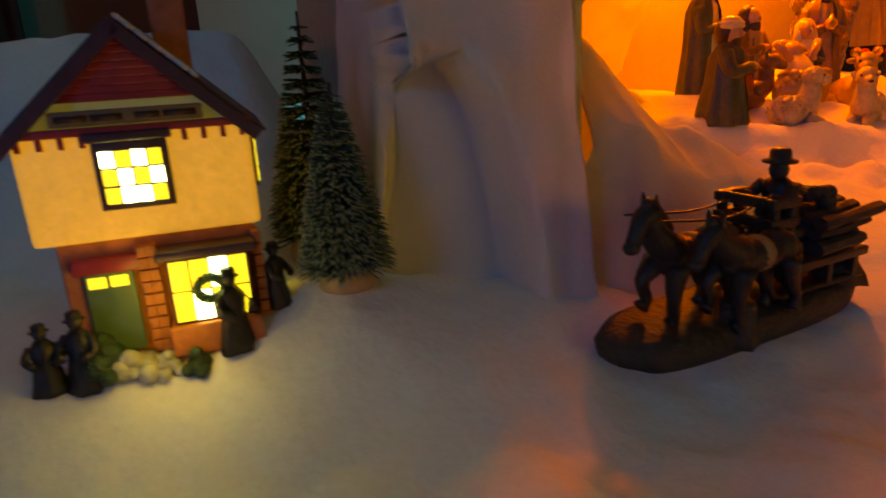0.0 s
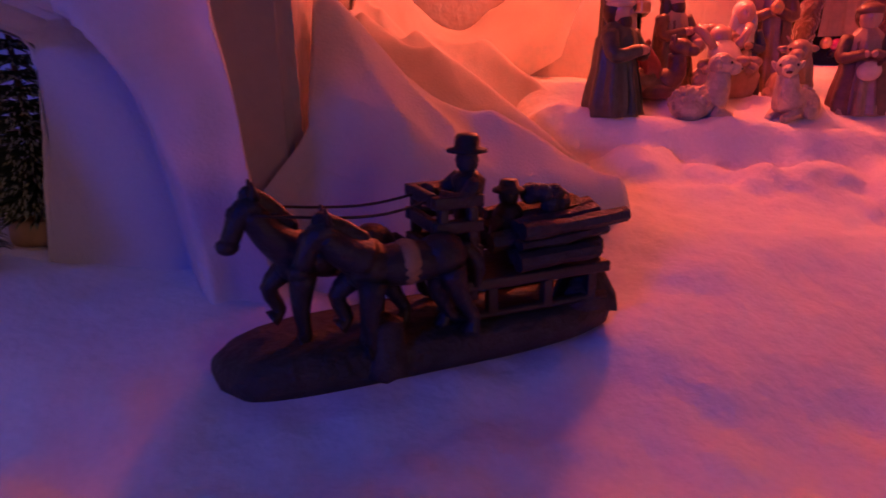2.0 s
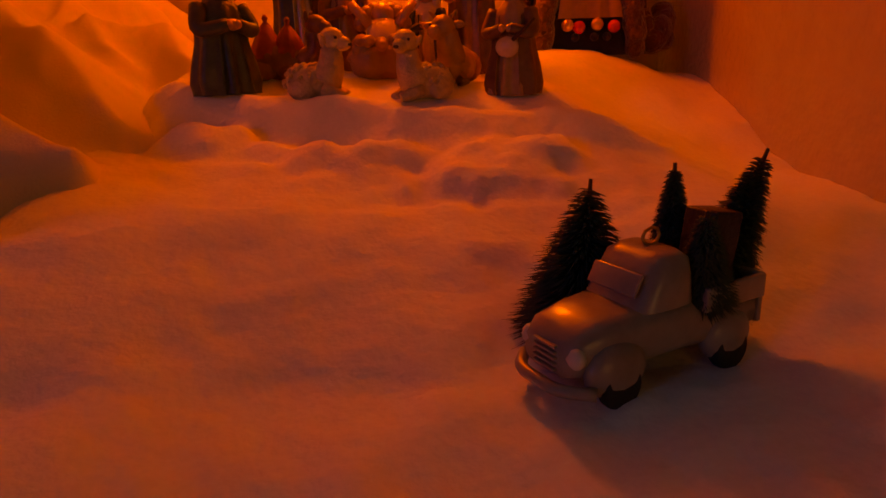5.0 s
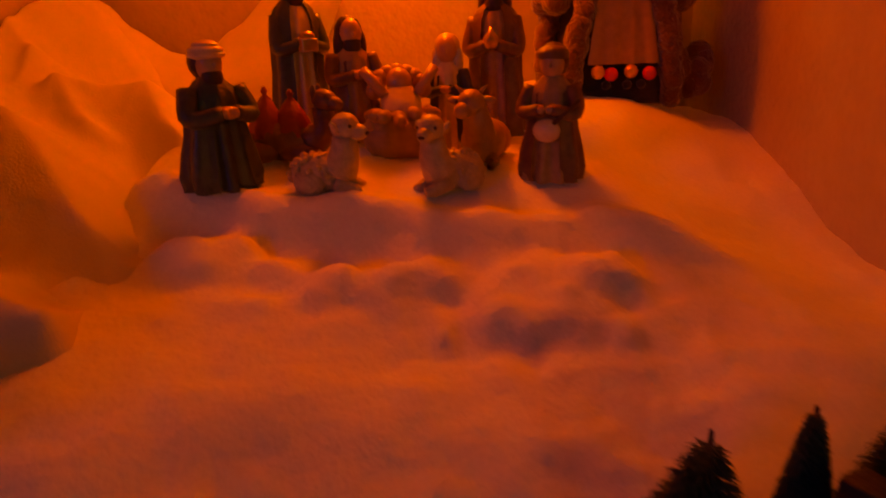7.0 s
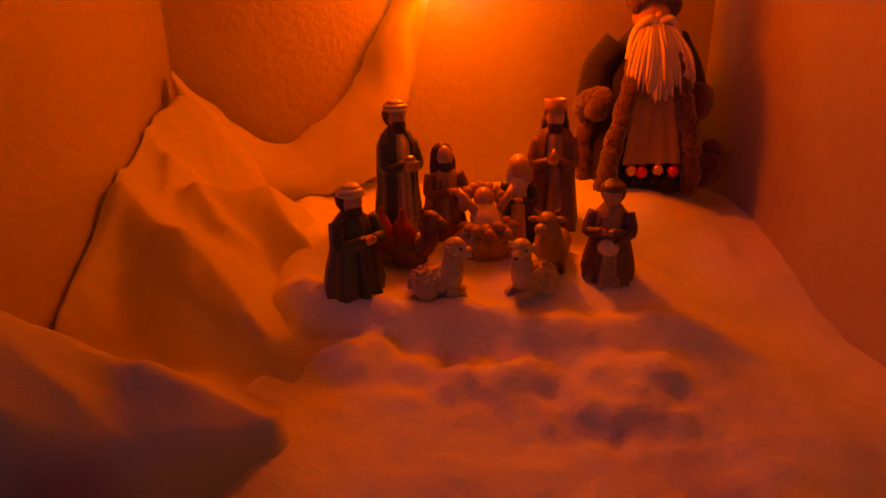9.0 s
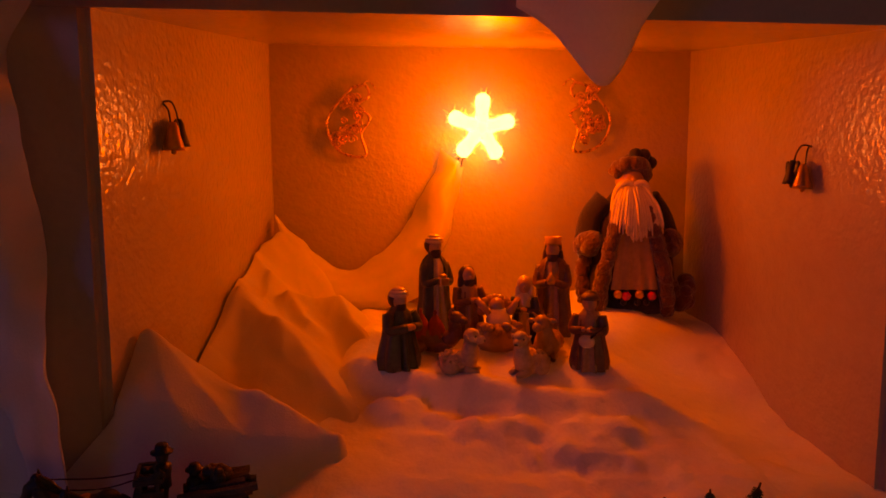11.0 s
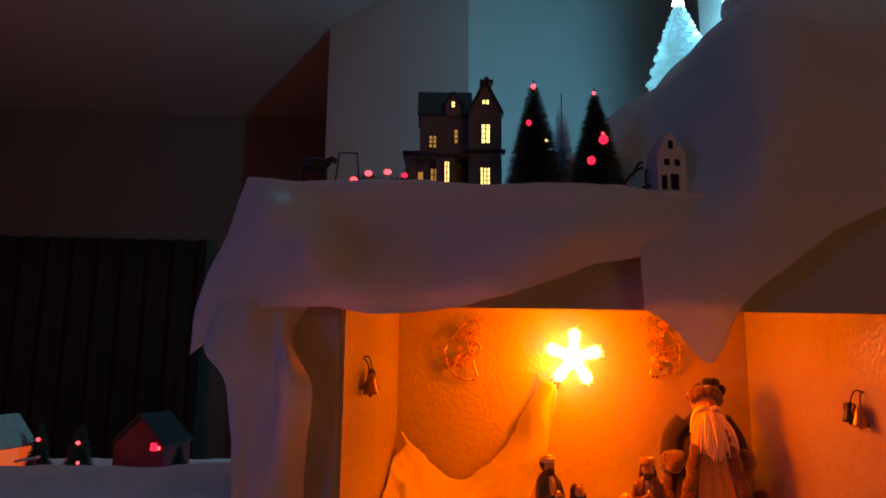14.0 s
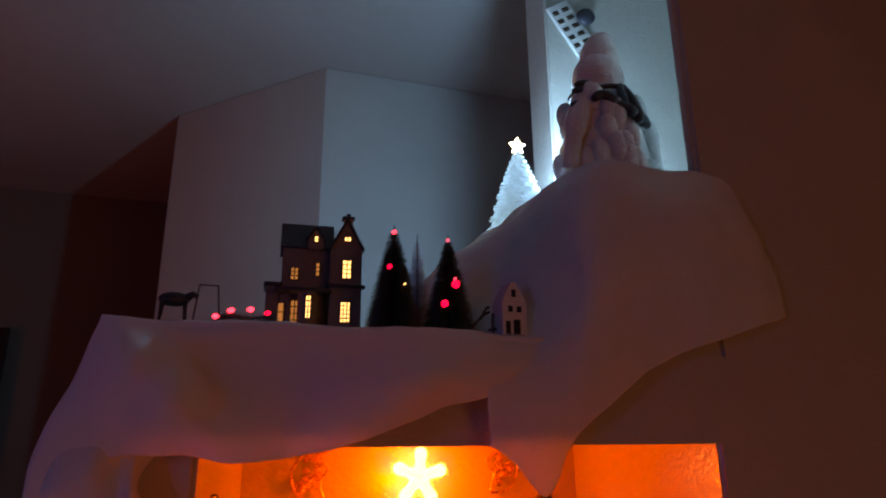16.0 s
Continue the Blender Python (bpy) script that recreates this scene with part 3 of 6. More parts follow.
M_RED_HOT = mat("hot_red_bulb", (0.9, 0.3, 0.2), 0.2, vary=0.05, emit=(1.0, 0.045, 0.12), strength=3.2)
# upper wall and gable glow by added emission; no lamp sits inside
M_PUB_WALL = mat("glowing_ochre_plaster", (0.62, 0.36, 0.17), 0.45, vary=0.28, scale=60, bump=0.0014, bump_scale=160, coat=0.2, emit=(1.0, 0.36, 0.10), strength=0.22)
M_PUB_CREAM = mat("glowing_cream_plaster", (0.62, 0.55, 0.34), 0.45, vary=0.12, scale=60, bump=0.001, bump_scale=200, coat=0.2, emit=(1.0, 0.70, 0.30), strength=0.025)
M_PUB_RED = mat("maroon_painted_wood", (0.30, 0.022, 0.040), 0.4, vary=0.25, scale=120, coat=0.2)
M_PUB_DARK = mat("dark_plum_timber", (0.055, 0.022, 0.04), 0.45, vary=0.3, scale=120)
M_PUB_ROOF = mat("dark_brown_tile", (0.075, 0.03, 0.03), 0.5, vary=0.35, scale=120, bump=0.001, bump_scale=300)
M_BRICK = mat("orange_brick", (0.42, 0.14, 0.06), 0.6, vary=0.3, scale=150, bump=0.0006, bump_scale=500)
M_DOOR = mat("green_painted_door", (0.10, 0.16, 0.09), 0.4, vary=0.2, scale=120)
M_SIGN = mat("olive_sign_board", (0.20, 0.14, 0.07), 0.5, vary=0.2, scale=150)
M_SIGN_INK = mat("dark_sign_ink", (0.05, 0.02, 0.01), 0.5, vary=0.1)
M_STONE = mat("snowy_grey_stone", (0.42, 0.42, 0.36), 0.7, vary=0.3, scale=120, bump=0.001, bump_scale=400)
M_LEAF = mat("dark_green_bush", (0.03, 0.06, 0.03), 0.6, vary=0.4, scale=200, bump=0.002, bump_scale=600)
M_HOUSE = mat("grey_brown_house_wall", (0.20, 0.15, 0.11), 0.55, vary=0.2, scale=90, bump=0.0006, bump_scale=350)
M_HOUSE_ROOF = mat("dark_slate_roof", (0.025, 0.024, 0.03), 0.5, vary=0.3, scale=120, bump=0.001, bump_scale=400)
M_WHITE_CER = mat("white_ceramic", (0.60, 0.58, 0.54), 0.3, vary=0.08, scale=60, coat=0.4)
# near-black panels stand for the shade inside the white house's openings
M_HOLE = mat("shade_black_panel", (0.012, 0.010, 0.010), 0.8, vary=0.2)
M_TRUCK = mat("glossy_pale_truck_paint", (0.27, 0.25, 0.22), 0.36, vary=0.18, scale=60, coat=0.3, bump=0.0004, bump_scale=120)
M_TYRE = mat("black_rubber", (0.012, 0.012, 0.012), 0.7, vary=0.3)
M_CURTAIN = mat("dark_red_curtain", (0.035, 0.016, 0.014), 0.85, vary=0.3, scale=8, bump=0.001, bump_scale=200)
# orange house walls emit by themselves in place of lamps within
M_ORANGE_LIT = mat("self_glowing_orange_wall", (0.7, 0.25, 0.1), 0.5, vary=0.1, emit=(1.0, 0.12, 0.05), strength=0.35)


# ---------------- the crib ----------------
def crib_figure(name, x, y, h, robe, cloak, head, label, turn=0.0, wide=1.0, gift=None, kneel=False, hair=M_HAIR):
    """A glazed standing or kneeling figure, facing -y, in one mesh."""
    bm = bmesh.new()
    mats = [robe, cloak, M_SKIN, hair, M_CREAM, M_GOLD]
    r = (0.145 if not kneel else 0.24) * h * wide
    add_lathe(bm, [(r * 1.05, 0), (r, 0.03 * h), (r * 0.86, 0.25 * h), (r * 0.74, 0.45 * h), (r * 0.78, 0.6 * h), (r * 0.70, 0.70 * h), (r * 0.32, 0.78 * h), (r * 0.22, 0.82 * h)],
              54, index=0, sy=0.85, folds=9, depth=0.20)
    # cloak: an open shell round the back and sides
    rings = []
    flare = ((1.12, 0.0), (1.20, 0.10), (1.10, 0.24), (0.92, 0.40), (0.86, 0.54), (0.80, 0.65), (0.50, 0.745), (0.30, 0.79)) if kneel else \
            ((1.30, 0.0), (1.20, 0.15), (1.04, 0.38), (1.02, 0.55), (0.98, 0.66), (0.76, 0.735), (0.48, 0.78), (0.28, 0.80))
    for q, z in flare:
        ring = []
        for k in range(49):
            a = math.radians(-62 + 304 * k / 48)
            f = 1 + 0.09 * math.sin(7 * a + 1.3 * math.sin(2 * a)) * (1 - 0.8 * z)
            ring.append(bm.verts.new((r * q * f * math.cos(a), r * q * f * math.sin(a) * 0.9 + 0.06 * r, z * h)))
        rings.append(ring)
    for a, b in zip(rings, rings[1:]):
        for k in range(48):
            bm.faces.new((a[k], a[k + 1], b[k + 1], b[k])).material_index = 1
    for s in (-1, 1):
        sh, el, wr = Vector((s * r * 0.72, -0.05 * r, 0.69 * h)), Vector((s * r * 0.95, -0.45 * r, 0.52 * h)), Vector((s * r * 0.16, -0.98 * r, 0.55 * h))
        add_tube(bm, smooth_path([sh, el, wr], 5), [r * (0.34 - 0.012 * i) for i in range(11)], 10, 1)
        add_ball(bm, wr + Vector((0, -0.05 * r, 0)), 0.16 * r, seg=10, index=2)
    hr = 0.078 * h if not kneel else 0.108 * h
    hz = 0.868 * h if head != "crown" else 0.84 * h
    add_ball(bm, (0, -0.04 * r, hz), (hr * 0.88, hr * 0.95, hr * 1.12), index=2)
    add_ball(bm, (0, -0.04 * r - hr * 0.95, hz - 0.08 * hr), (hr * 0.16, hr * 0.2, hr * 0.24), seg=8, index=2)
    if head in ("crown", "beard", "turban"):
        add_ball(bm, (0, -0.04 * r - hr * 0.35, hz - hr * 0.85), (hr * 0.72, hr * 0.62, hr * 0.85), index=3)
    add_ball(bm, (0, 0.10 * r + hr * 0.18, hz + hr * 0.12), (hr * 1.10, hr * 1.02, hr * 1.22), index=3 if head != "veil" else 4)
    if head in ("beard", "veil", "crown"):
        for s in (-1, 1):
            add_ball(bm, (s * hr * 0.85, hr * 0.15, hz - hr * 0.9), (hr * 0.45, hr * 0.6, hr * 1.2), index=3 if head != "veil" else 4)
    if head == "turban":
        for i, (q, dz) in enumerate(((1.22, 0.55), (1.16, 0.85), (0.86, 1.12))):
            add_ball(bm, (0, 0, hz + dz * hr), (hr * q, hr * q, hr * 0.36), index=4)
    if head == "crown":
        add_lathe(bm, [(hr * 1.05, 0), (hr * 1.12, hr * 0.25), (hr * 0.98, hr * 0.35), (hr * 1.12, hr * 1.0), (hr * 0.85, hr * 1.02), (hr * 0.8, hr * 0.7)], 20,
                  Matrix.Translation((0, 0, hz + hr * 0.7)), 5)
    if head == "cap":
        add_ball(bm, (0, 0.02 * r, hz + hr * 0.55), (hr * 1.12, hr * 1.15, hr * 0.6), index=1)
    if gift == "box":
        add_box(bm, (-0.34 * r, -1.42 * r, 0.50 * h), (0.34 * r, -0.95 * r, 0.575 * h), 0.06 * r, index=4)
        add_ball(bm, (0, -1.18 * r, 0.585 * h), (0.3 * r, 0.24 * r, 0.03 * h), seg=10, index=5)
    if gift == "urn":
        add_lathe(bm, [(0.12 * r, 0), (0.28 * r, 0.03 * h), (0.3 * r, 0.06 * h), (0.12 * r, 0.09 * h), (0.03 * r, 0.12 * h)], 14, Matrix.Translation((0, -1.15 * r, 0.53 * h)), 5)
    if gift == "lute":
        add_ball(bm, (0.05 * r, -0.98 * r, 0.40 * h), (0.50 * r, 0.22 * r, 0.42 * r), index=4)
        add_tube(bm, [Vector((0.3 * r, -1.05 * r, 0.45 * h)), Vector((1.15 * r, -0.8 * r, 0.62 * h))], [0.09 * r, 0.07 * r], 8, 3)
    if gift == "fold":
        add_ball(bm, (0, -0.95 * r, 0.55 * h), (0.34 * r, 0.2 * r, 0.2 * r), seg=10, index=2)
    ob = mesh_ob(name, bm, mats)
    ob.matrix_world = pose(x, y, snow_height(x, y) - 0.002, 0, 0, turn)
    return tagged(ob, label, "figurine", "nativity figures")


crib_figure("kneeling_king_figurine", 0.553, 0.617, 0.082, M_GREEN_ROBE, M_GREEN_ROBE, "turban", "dark-robed kneeling ceramic king with a pale turban", 35, 0.98, "fold", True)
crib_figure("standing_king_figurine", 0.598, 0.708, 0.120, M_CREAM, M_GREEN_ROBE, "turban", "ceramic king in a dark cloak holding a small box", 25, 1.0, "box")
crib_figure("joseph_figurine", 0.635, 0.690, 0.083, M_TAN_ROBE, M_BROWN_ROBE, "beard", "bearded ceramic figure in brown robes kneeling by the manger", 15, 0.86, "fold", True)
crib_figure("mary_figurine", 0.702, 0.692, 0.081, M_CREAM, M_BLUE_ROBE, "veil", "ceramic mother figure in a pale veil and dark cloak", -15, 0.74, "fold", True)
crib_figure("crowned_king_figurine", 0.742, 0.716, 0.124, M_TAN_ROBE, M_BROWN_ROBE, "crown", "crowned ceramic king in a brown cloak holding an urn", -20, 1.05, "urn")
crib_figure("lute_player_figurine", 0.755, 0.616, 0.083, M_TAN_ROBE, M_BROWN_ROBE, "cap", "ceramic shepherd in a cap playing a lute", -30, 0.86, "lute", True)


def manger():
    bm = bmesh.new()
    for i in range(46):
        a = random.uniform(0, 2 * math.pi)
        q = random.uniform(0.4, 1)
        add_ball(bm, (0.020 * q * math.cos(a), 0.013 * q * math.sin(a), 0.012 + 0.012 * random.random()), (0.006, 0.004, 0.004), pose(0, 0, 0, 0, 0, math.degrees(a)), 8, 1)
    add_lathe(bm, [(0.019, 0), (0.022, 0.006), (0.024, 0.014), (0.020, 0.020)], 24, index=1, sy=0.65, folds=11, depth=0.10)
    tilt = pose(0, -0.004, 0.018, -38, 0, 0)
    for c, r, i in (((0, 0, 0.010), (0.012, 0.008, 0.016), 2), ((0, -0.002, 0.026), (0.0075, 0.007, 0.008), 0)):
        add_ball(bm, tilt @ Vector(c), r, tilt.to_3x3().to_4x4(), 14, i)
    for s in (-1, 1):
        add_tube(bm, [tilt @ Vector((s * 0.009, -0.004, 0.016)), tilt @ Vector((s * 0.016, -0.008, 0.024)), tilt @ Vector((s * 0.020, -0.008, 0.030))], 0.003, 8, 0)
    for k in range(9):
        a = math.pi * k / 8
        add_ball(bm, tilt @ Vector((0.014 * math.cos(a), 0.004, 0.024 + 0.012 * math.sin(a))), 0.0052, None, 8, 1)
    ob = mesh_ob("manger_figurine", bm, [M_SKIN, M_TAN_ROBE, M_CREAM])
    ob.matrix_world = pose(0.665, 0.655, snow_height(0.665, 0.655) - 0.002) @ Matrix.Scale(1.18, 4)
    tagged(ob, "ceramic infant with raised arms in a straw manger", "figurine", "nativity figures")


manger()


def animal(name, x, y, s, turn, body, head_up, horns, label, material):
    """A lying ceramic animal in one mesh; s is its length."""
    bm = bmesh.new()
    add_ball(bm, (0, 0, 0.26 * s), (0.46 * s, 0.27 * s, 0.27 * s), index=0)
    add_ball(bm, (-0.26 * s, 0.02 * s, 0.24 * s), (0.25 * s, 0.29 * s, 0.24 * s), index=0)
    add_ball(bm, (-0.22 * s, -0.18 * s, 0.13 * s), (0.22 * s, 0.13 * s, 0.13 * s), index=0)
    for q in (-1, 1):
        add_tube(bm, [(0.30 * s, q * 0.13 * s, 0.12 * s), (0.46 * s, q * 0.15 * s, 0.05 * s), (0.20 * s, q * 0.17 * s, 0.045 * s)], [0.08 * s, 0.06 * s, 0.05 * s], 8)
    nk = [Vector((0.24 * s, 0, 0.32 * s)), Vector((0.34 * s, -0.02 * s, 0.52 * s)), Vector((0.37 * s, -0.05 * s, head_up * s))]
    add_tube(bm, smooth_path(nk, 4), [0.20 * s - 0.008 * s * i for i in range(9)], 12)
    hd = nk[-1] + Vector((0.03 * s, -0.03 * s, 0.02 * s))
    add_ball(bm, hd, (0.19 * s, 0.16 * s, 0.16 * s), index=0)
    add_ball(bm, hd + Vector((0.15 * s, -0.07 * s, -0.06 * s)), (0.13 * s, 0.10 * s, 0.095 * s), index=0)
    for q in (-1, 1):
        add_ball(bm, hd + Vector((-0.05 * s, q * 0.18 * s, 0.03 * s)), (0.055 * s, 0.10 * s, 0.05 * s), seg=10, index=0)
        add_ball(bm, hd + Vector((0.10 * s, q * 0.115 * s - 0.03 * s, 0.03 * s)), 0.022 * s, seg=8, index=1)
        if horns:
            add_tube(bm, [hd + Vector((-0.02 * s, q * 0.10 * s, 0.12 * s)), hd + Vector((0, q * 0.18 * s, 0.20 * s))], [0.03 * s, 0.01 * s], 6, 0)
    ob = mesh_ob(name, bm, [material, M_HAIR])
    ob.matrix_world = pose(x, y, snow_height(x, y) - 0.002, 0, 0, turn)
    return tagged(ob, label, "figurine", "nativity figures")


def lamb(x, y, turn, nod, label):
    """A lying lamb with its chest and head held up, in one mesh; the head looks to +x."""
    bm = bmesh.new()
    add_ball(bm, (-0.006, 0, 0.0135), (0.0185, 0.0125, 0.0130))
    add_ball(bm, (-0.014, 0.001, 0.0120), (0.0125, 0.0130, 0.0120))
    for q in (-1, 1):
        add_ball(bm, (-0.012, q * 0.010, 0.0085), (0.0105, 0.0050, 0.0085), seg=12)
        add_tube(bm, smooth_path([(0.004, q * 0.007, 0.008), (0.014, q * 0.007, 0.004), (0.020, q * 0.006, 0.003)], 3), [0.006, 0.0055, 0.005, 0.0045, 0.004, 0.0036, 0.003], 8)
    neck = [Vector((0.004, 0, 0.013)), Vector((0.009, 0, 0.024)), Vector((0.010, 0, 0.036))]
    add_tube(bm, smooth_path(neck, 4), [0.0125, 0.0122, 0.0116, 0.0108, 0.0100, 0.0094, 0.0088, 0.0082, 0.0078], 14)
    turnhead = pose(0.011, 0, 0.041, 0, 0, nod)
    for c, r, i in (((0, 0, 0.001), (0.0098, 0.0088, 0.0090), 0), ((0.0085, 0, -0.002), (0.0068, 0.0052, 0.0052), 0), ((0.0142, 0, -0.0025), (0.0016, 0.0024, 0.0014), 1)):
        add_ball(bm, turnhead @ Vector(c), r, turnhead.to_3x3().to_4x4(), 14, i)
    for q in (-1, 1):
        ear = turnhead @ pose(-0.003, q * 0.0085, 0.001, q * -35, 0, q * 20)
        add_ball(bm, ear.to_translation(), (0.0028, 0.0022, 0.0055), ear.to_3x3().to_4x4(), 10)
        add_ball(bm, turnhead @ Vector((0.0062, q * 0.0058, 0.0024)), 0.0013, seg=8, index=1)
    # curls of wool
    for k in range(70):
        a, b = random.uniform(0, 6.28), random.uniform(-0.2, 1.3)
        p = Vector((-0.008 + 0.0185 * math.cos(a) * math.cos(b), 0.0128 * math.sin(a) * math.cos(b), 0.0130 + 0.0128 * math.sin(b)))
        add_ball(bm, p, random.uniform(0.0016, 0.0026), seg=6)
    ob = mesh_ob("lamb_figurine", bm, [M_LAMB, M_HAIR])
    ob.matrix_world = pose(x, y, snow_height(x, y) - 0.002, 0, 0, turn) @ Matrix.Scale(0.93, 4)
    return tagged(ob, label, "figurine", "nativity figures")


lamb(0.617, 0.606, -12, -14, "cream ceramic lamb lying on the snow")
lamb(0.686, 0.602, 202, 35, "cream ceramic lamb lying with turned head")
animal("ox_figurine", 0.718, 0.646, 0.056, 250, 0, 0.72, True, "pale brown ceramic ox lying by the manger", M_TAN_ROBE)


def camel():
    bm = bmesh.new()
    add_ball(bm, (0, 0, 0.013), (0.026, 0.014, 0.014))
    for q in (-1, 1):
        add_ball(bm, (0.012, q * 0.011, 0.006), (0.014, 0.005, 0.006), seg=12)
        add_ball(bm, (-0.014, q * 0.011, 0.007), (0.012, 0.006, 0.007), seg=12)
    for cx, top in ((-0.010, 0.026), (0.006, 0.024)):
        add_lathe(bm, [(0.0125, 0), (0.0118, 0.006), (0.0085, 0.014), (0.0040, top - 0.003), (0.0014, top), (0.0023, top + 0.0025), (0.0010, top + 0.005)], 22, Matrix.Translation((cx, 0, 0.016)), 1, folds=8, depth=0.13)
    add_tube(bm, smooth_path([(0.018, -0.003, 0.012), (0.027, -0.005, 0.020), (0.027, -0.006, 0.034)], 5), [0.0105, 0.0102, 0.0098, 0.0092, 0.0086, 0.0080, 0.0075, 0.0070, 0.0068, 0.0068, 0.0068], 12)
    add_ball(bm, (0.029, -0.008, 0.0385), (0.0095, 0.0072, 0.0068), pose(0, 0, 0, 0, 12, -30))
    add_ball(bm, (0.0355, -0.012, 0.0365), (0.0065, 0.0050, 0.0046), pose(0, 0, 0, 0, 20, -30), 12)
    for q in (-1, 1):
        add_ball(bm, (0.0235 + 0.001 * q, -0.006 + q * 0.005, 0.0440), (0.0018, 0.0018, 0.0042), seg=8)
    ob = mesh_ob("camel_figurine", bm, [M_BROWN_ROBE, M_RED_ROBE])
    ob.matrix_world = pose(0.588, 0.652, snow_height(0.588, 0.652) - 0.003, 0, 0, -8)
    tagged(ob, "kneeling ceramic camel with a red draped pack", "figurine", "nativity figures")


camel()


# ---------------- the father christmas doll: one plain shape ----------------
def plush(bm, pts, r, index, step=0.006, seg=10):
    for p in smooth_path(pts, 9):
        q = p + Vector((random.uniform(-1, 1), random.uniform(-1, 1), random.uniform(-1, 1))) * 0.0015
        add_ball(bm, q, r * random.uniform(0.9, 1.12), seg=seg, index=index)


def santa():
    bm = bmesh.new()
    coat, fur, apron, yarn, skin, gold, pink = range(7)
    add_lathe(bm, [(0.064, 0), (0.063, 0.02), (0.056, 0.08), (0.046, 0.12), (0.034, 0.15), (0.018, 0.168)], 48, Matrix.Translation((0.008, 0.006, 0)), coat, sy=0.72, folds=7, depth=0.05)
    # satin panel with pleats
    rings = []
    for z, w in ((0.034, 0.031), (0.06, 0.027), (0.10, 0.021), (0.13, 0.016)):
        y = -(0.0515 - 0.11 * z)
        rings.append([bm.verts.new((w * (k / 12 - 0.5) * 2, y - 0.003 * math.sin(k * 1.9) * (1 - z * 5), z)) for k in range(13)])
    for a, b in zip(rings, rings[1:]):
        for k in range(12):
            bm.faces.new((a[k], a[k + 1], b[k + 1], b[k])).material_index = apron
    for s in (-1, 1):
        plush(bm, [(s * 0.046, -0.040, 0.006), (s * 0.040, -0.043, 0.05), (s * 0.028, -0.040, 0.10), (s * 0.018, -0.034, 0.135)], 0.0105, fur, seg=8)
        plush(bm, [(s * 0.060, 0.0, 0.085), (s * 0.060, -0.014, 0.092), (s * 0.050, -0.026, 0.098), (s * 0.054, -0.024, 0.086)], 0.0115, fur)
        add_tube(bm, smooth_path([(s * 0.028, 0, 0.15), (s * 0.046, 0.004, 0.125), (s * 0.054, -0.004, 0.095)], 5), [0.0165] * 11, 12, coat)
    plush(bm, [(-0.056, 0, 0.008), (-0.058, 0.0, 0.05), (-0.05, 0, 0.10)], 0.009, fur)
    for i, (bx, m) in enumerate(((-0.022, gold), (-0.011, pink), (0.006, gold), (0.022, pink))):
        add_ball(bm, (bx, -0.049, 0.028 - 0.002 * (i % 2)), 0.0062, seg=14, index=m)
    for bx in (-0.014, 0.004, 0.016):
        add_ball(bm, (bx, -0.047, 0.017), 0.004, seg=10, index=coat)
    add_ball(bm, (0, -0.008, 0.178), (0.019, 0.018, 0.021), index=skin)
    add_ball(bm, (0.001, -0.027, 0.176), (0.004, 0.004, 0.004), seg=8, index=skin)
    plush(bm, [(-0.019, -0.012, 0.186), (-0.010, -0.022, 0.196), (0.010, -0.022, 0.196), (0.020, -0.008, 0.186), (0.022, 0.010, 0.176), (0.020, 0.012, 0.160)], 0.009, fur)
    add_ball(bm, (0.012, 0.008, 0.192), (0.024, 0.022, 0.020), index=coat)
    for p in ((0.020, -0.004, 0.208), (0.030, 0, 0.198), (0.026, 0.004, 0.182), (0.008, -0.006, 0.209)):
        add_ball(bm, p, 0.009, seg=10, index=coat)
    # beard strands
    for i in range(90):
        a = random.uniform(-1, 1)
        top = Vector((0.016 * a, -0.026 - 0.004 * random.random(), 0.170 - 0.006 * abs(a)))
        low = Vector((0.036 * a + random.uniform(-0.004, 0.004), -0.050 - 0.006 * random.random() + 0.012 * abs(a), 0.104 + random.uniform(-0.008, 0.010) + 0.004 * abs(a)))
        mid = (top + low) / 2 + Vector((0.004 * a, -0.005, 0.002))
        add_tube(bm, smooth_path([top, mid, low], 3), [0.0022, 0.0024, 0.0024, 0.0024, 0.0022, 0.0020, 0.0008], 5, yarn)
    for s in (-1, 1):
        add_tube(bm, smooth_path([(0, -0.029, 0.169), (s * 0.012, -0.030, 0.172), (s * 0.022, -0.026, 0.160), (s * 0.026, -0.026, 0.135)], 5), [0.004] * 8 + [0.0035] * 8, 8, yarn)
    # plush sack beside the hem
    for i in range(26):
        a = random.uniform(0, 6.28)
        add_ball(bm, (0.070 + 0.012 * math.cos(a), -0.01 + 0.010 * math.sin(a), 0.010 + 0.028 * random.random()), 0.012, seg=10, index=fur)
    ob = mesh_ob("santa_doll", bm, [M_VELVET, M_FUR, M_APRON, M_YARN, M_SKIN, M_BEAD_GOLD, M_BEAD_PINK])
    ob.matrix_world = pose(0.868, 0.806, snow_height(0.868, 0.79) - 0.005, 0, 0, -6)
    tagged(ob, "father christmas doll with yarn beard and plush-trimmed dark coat", "doll")


santa()


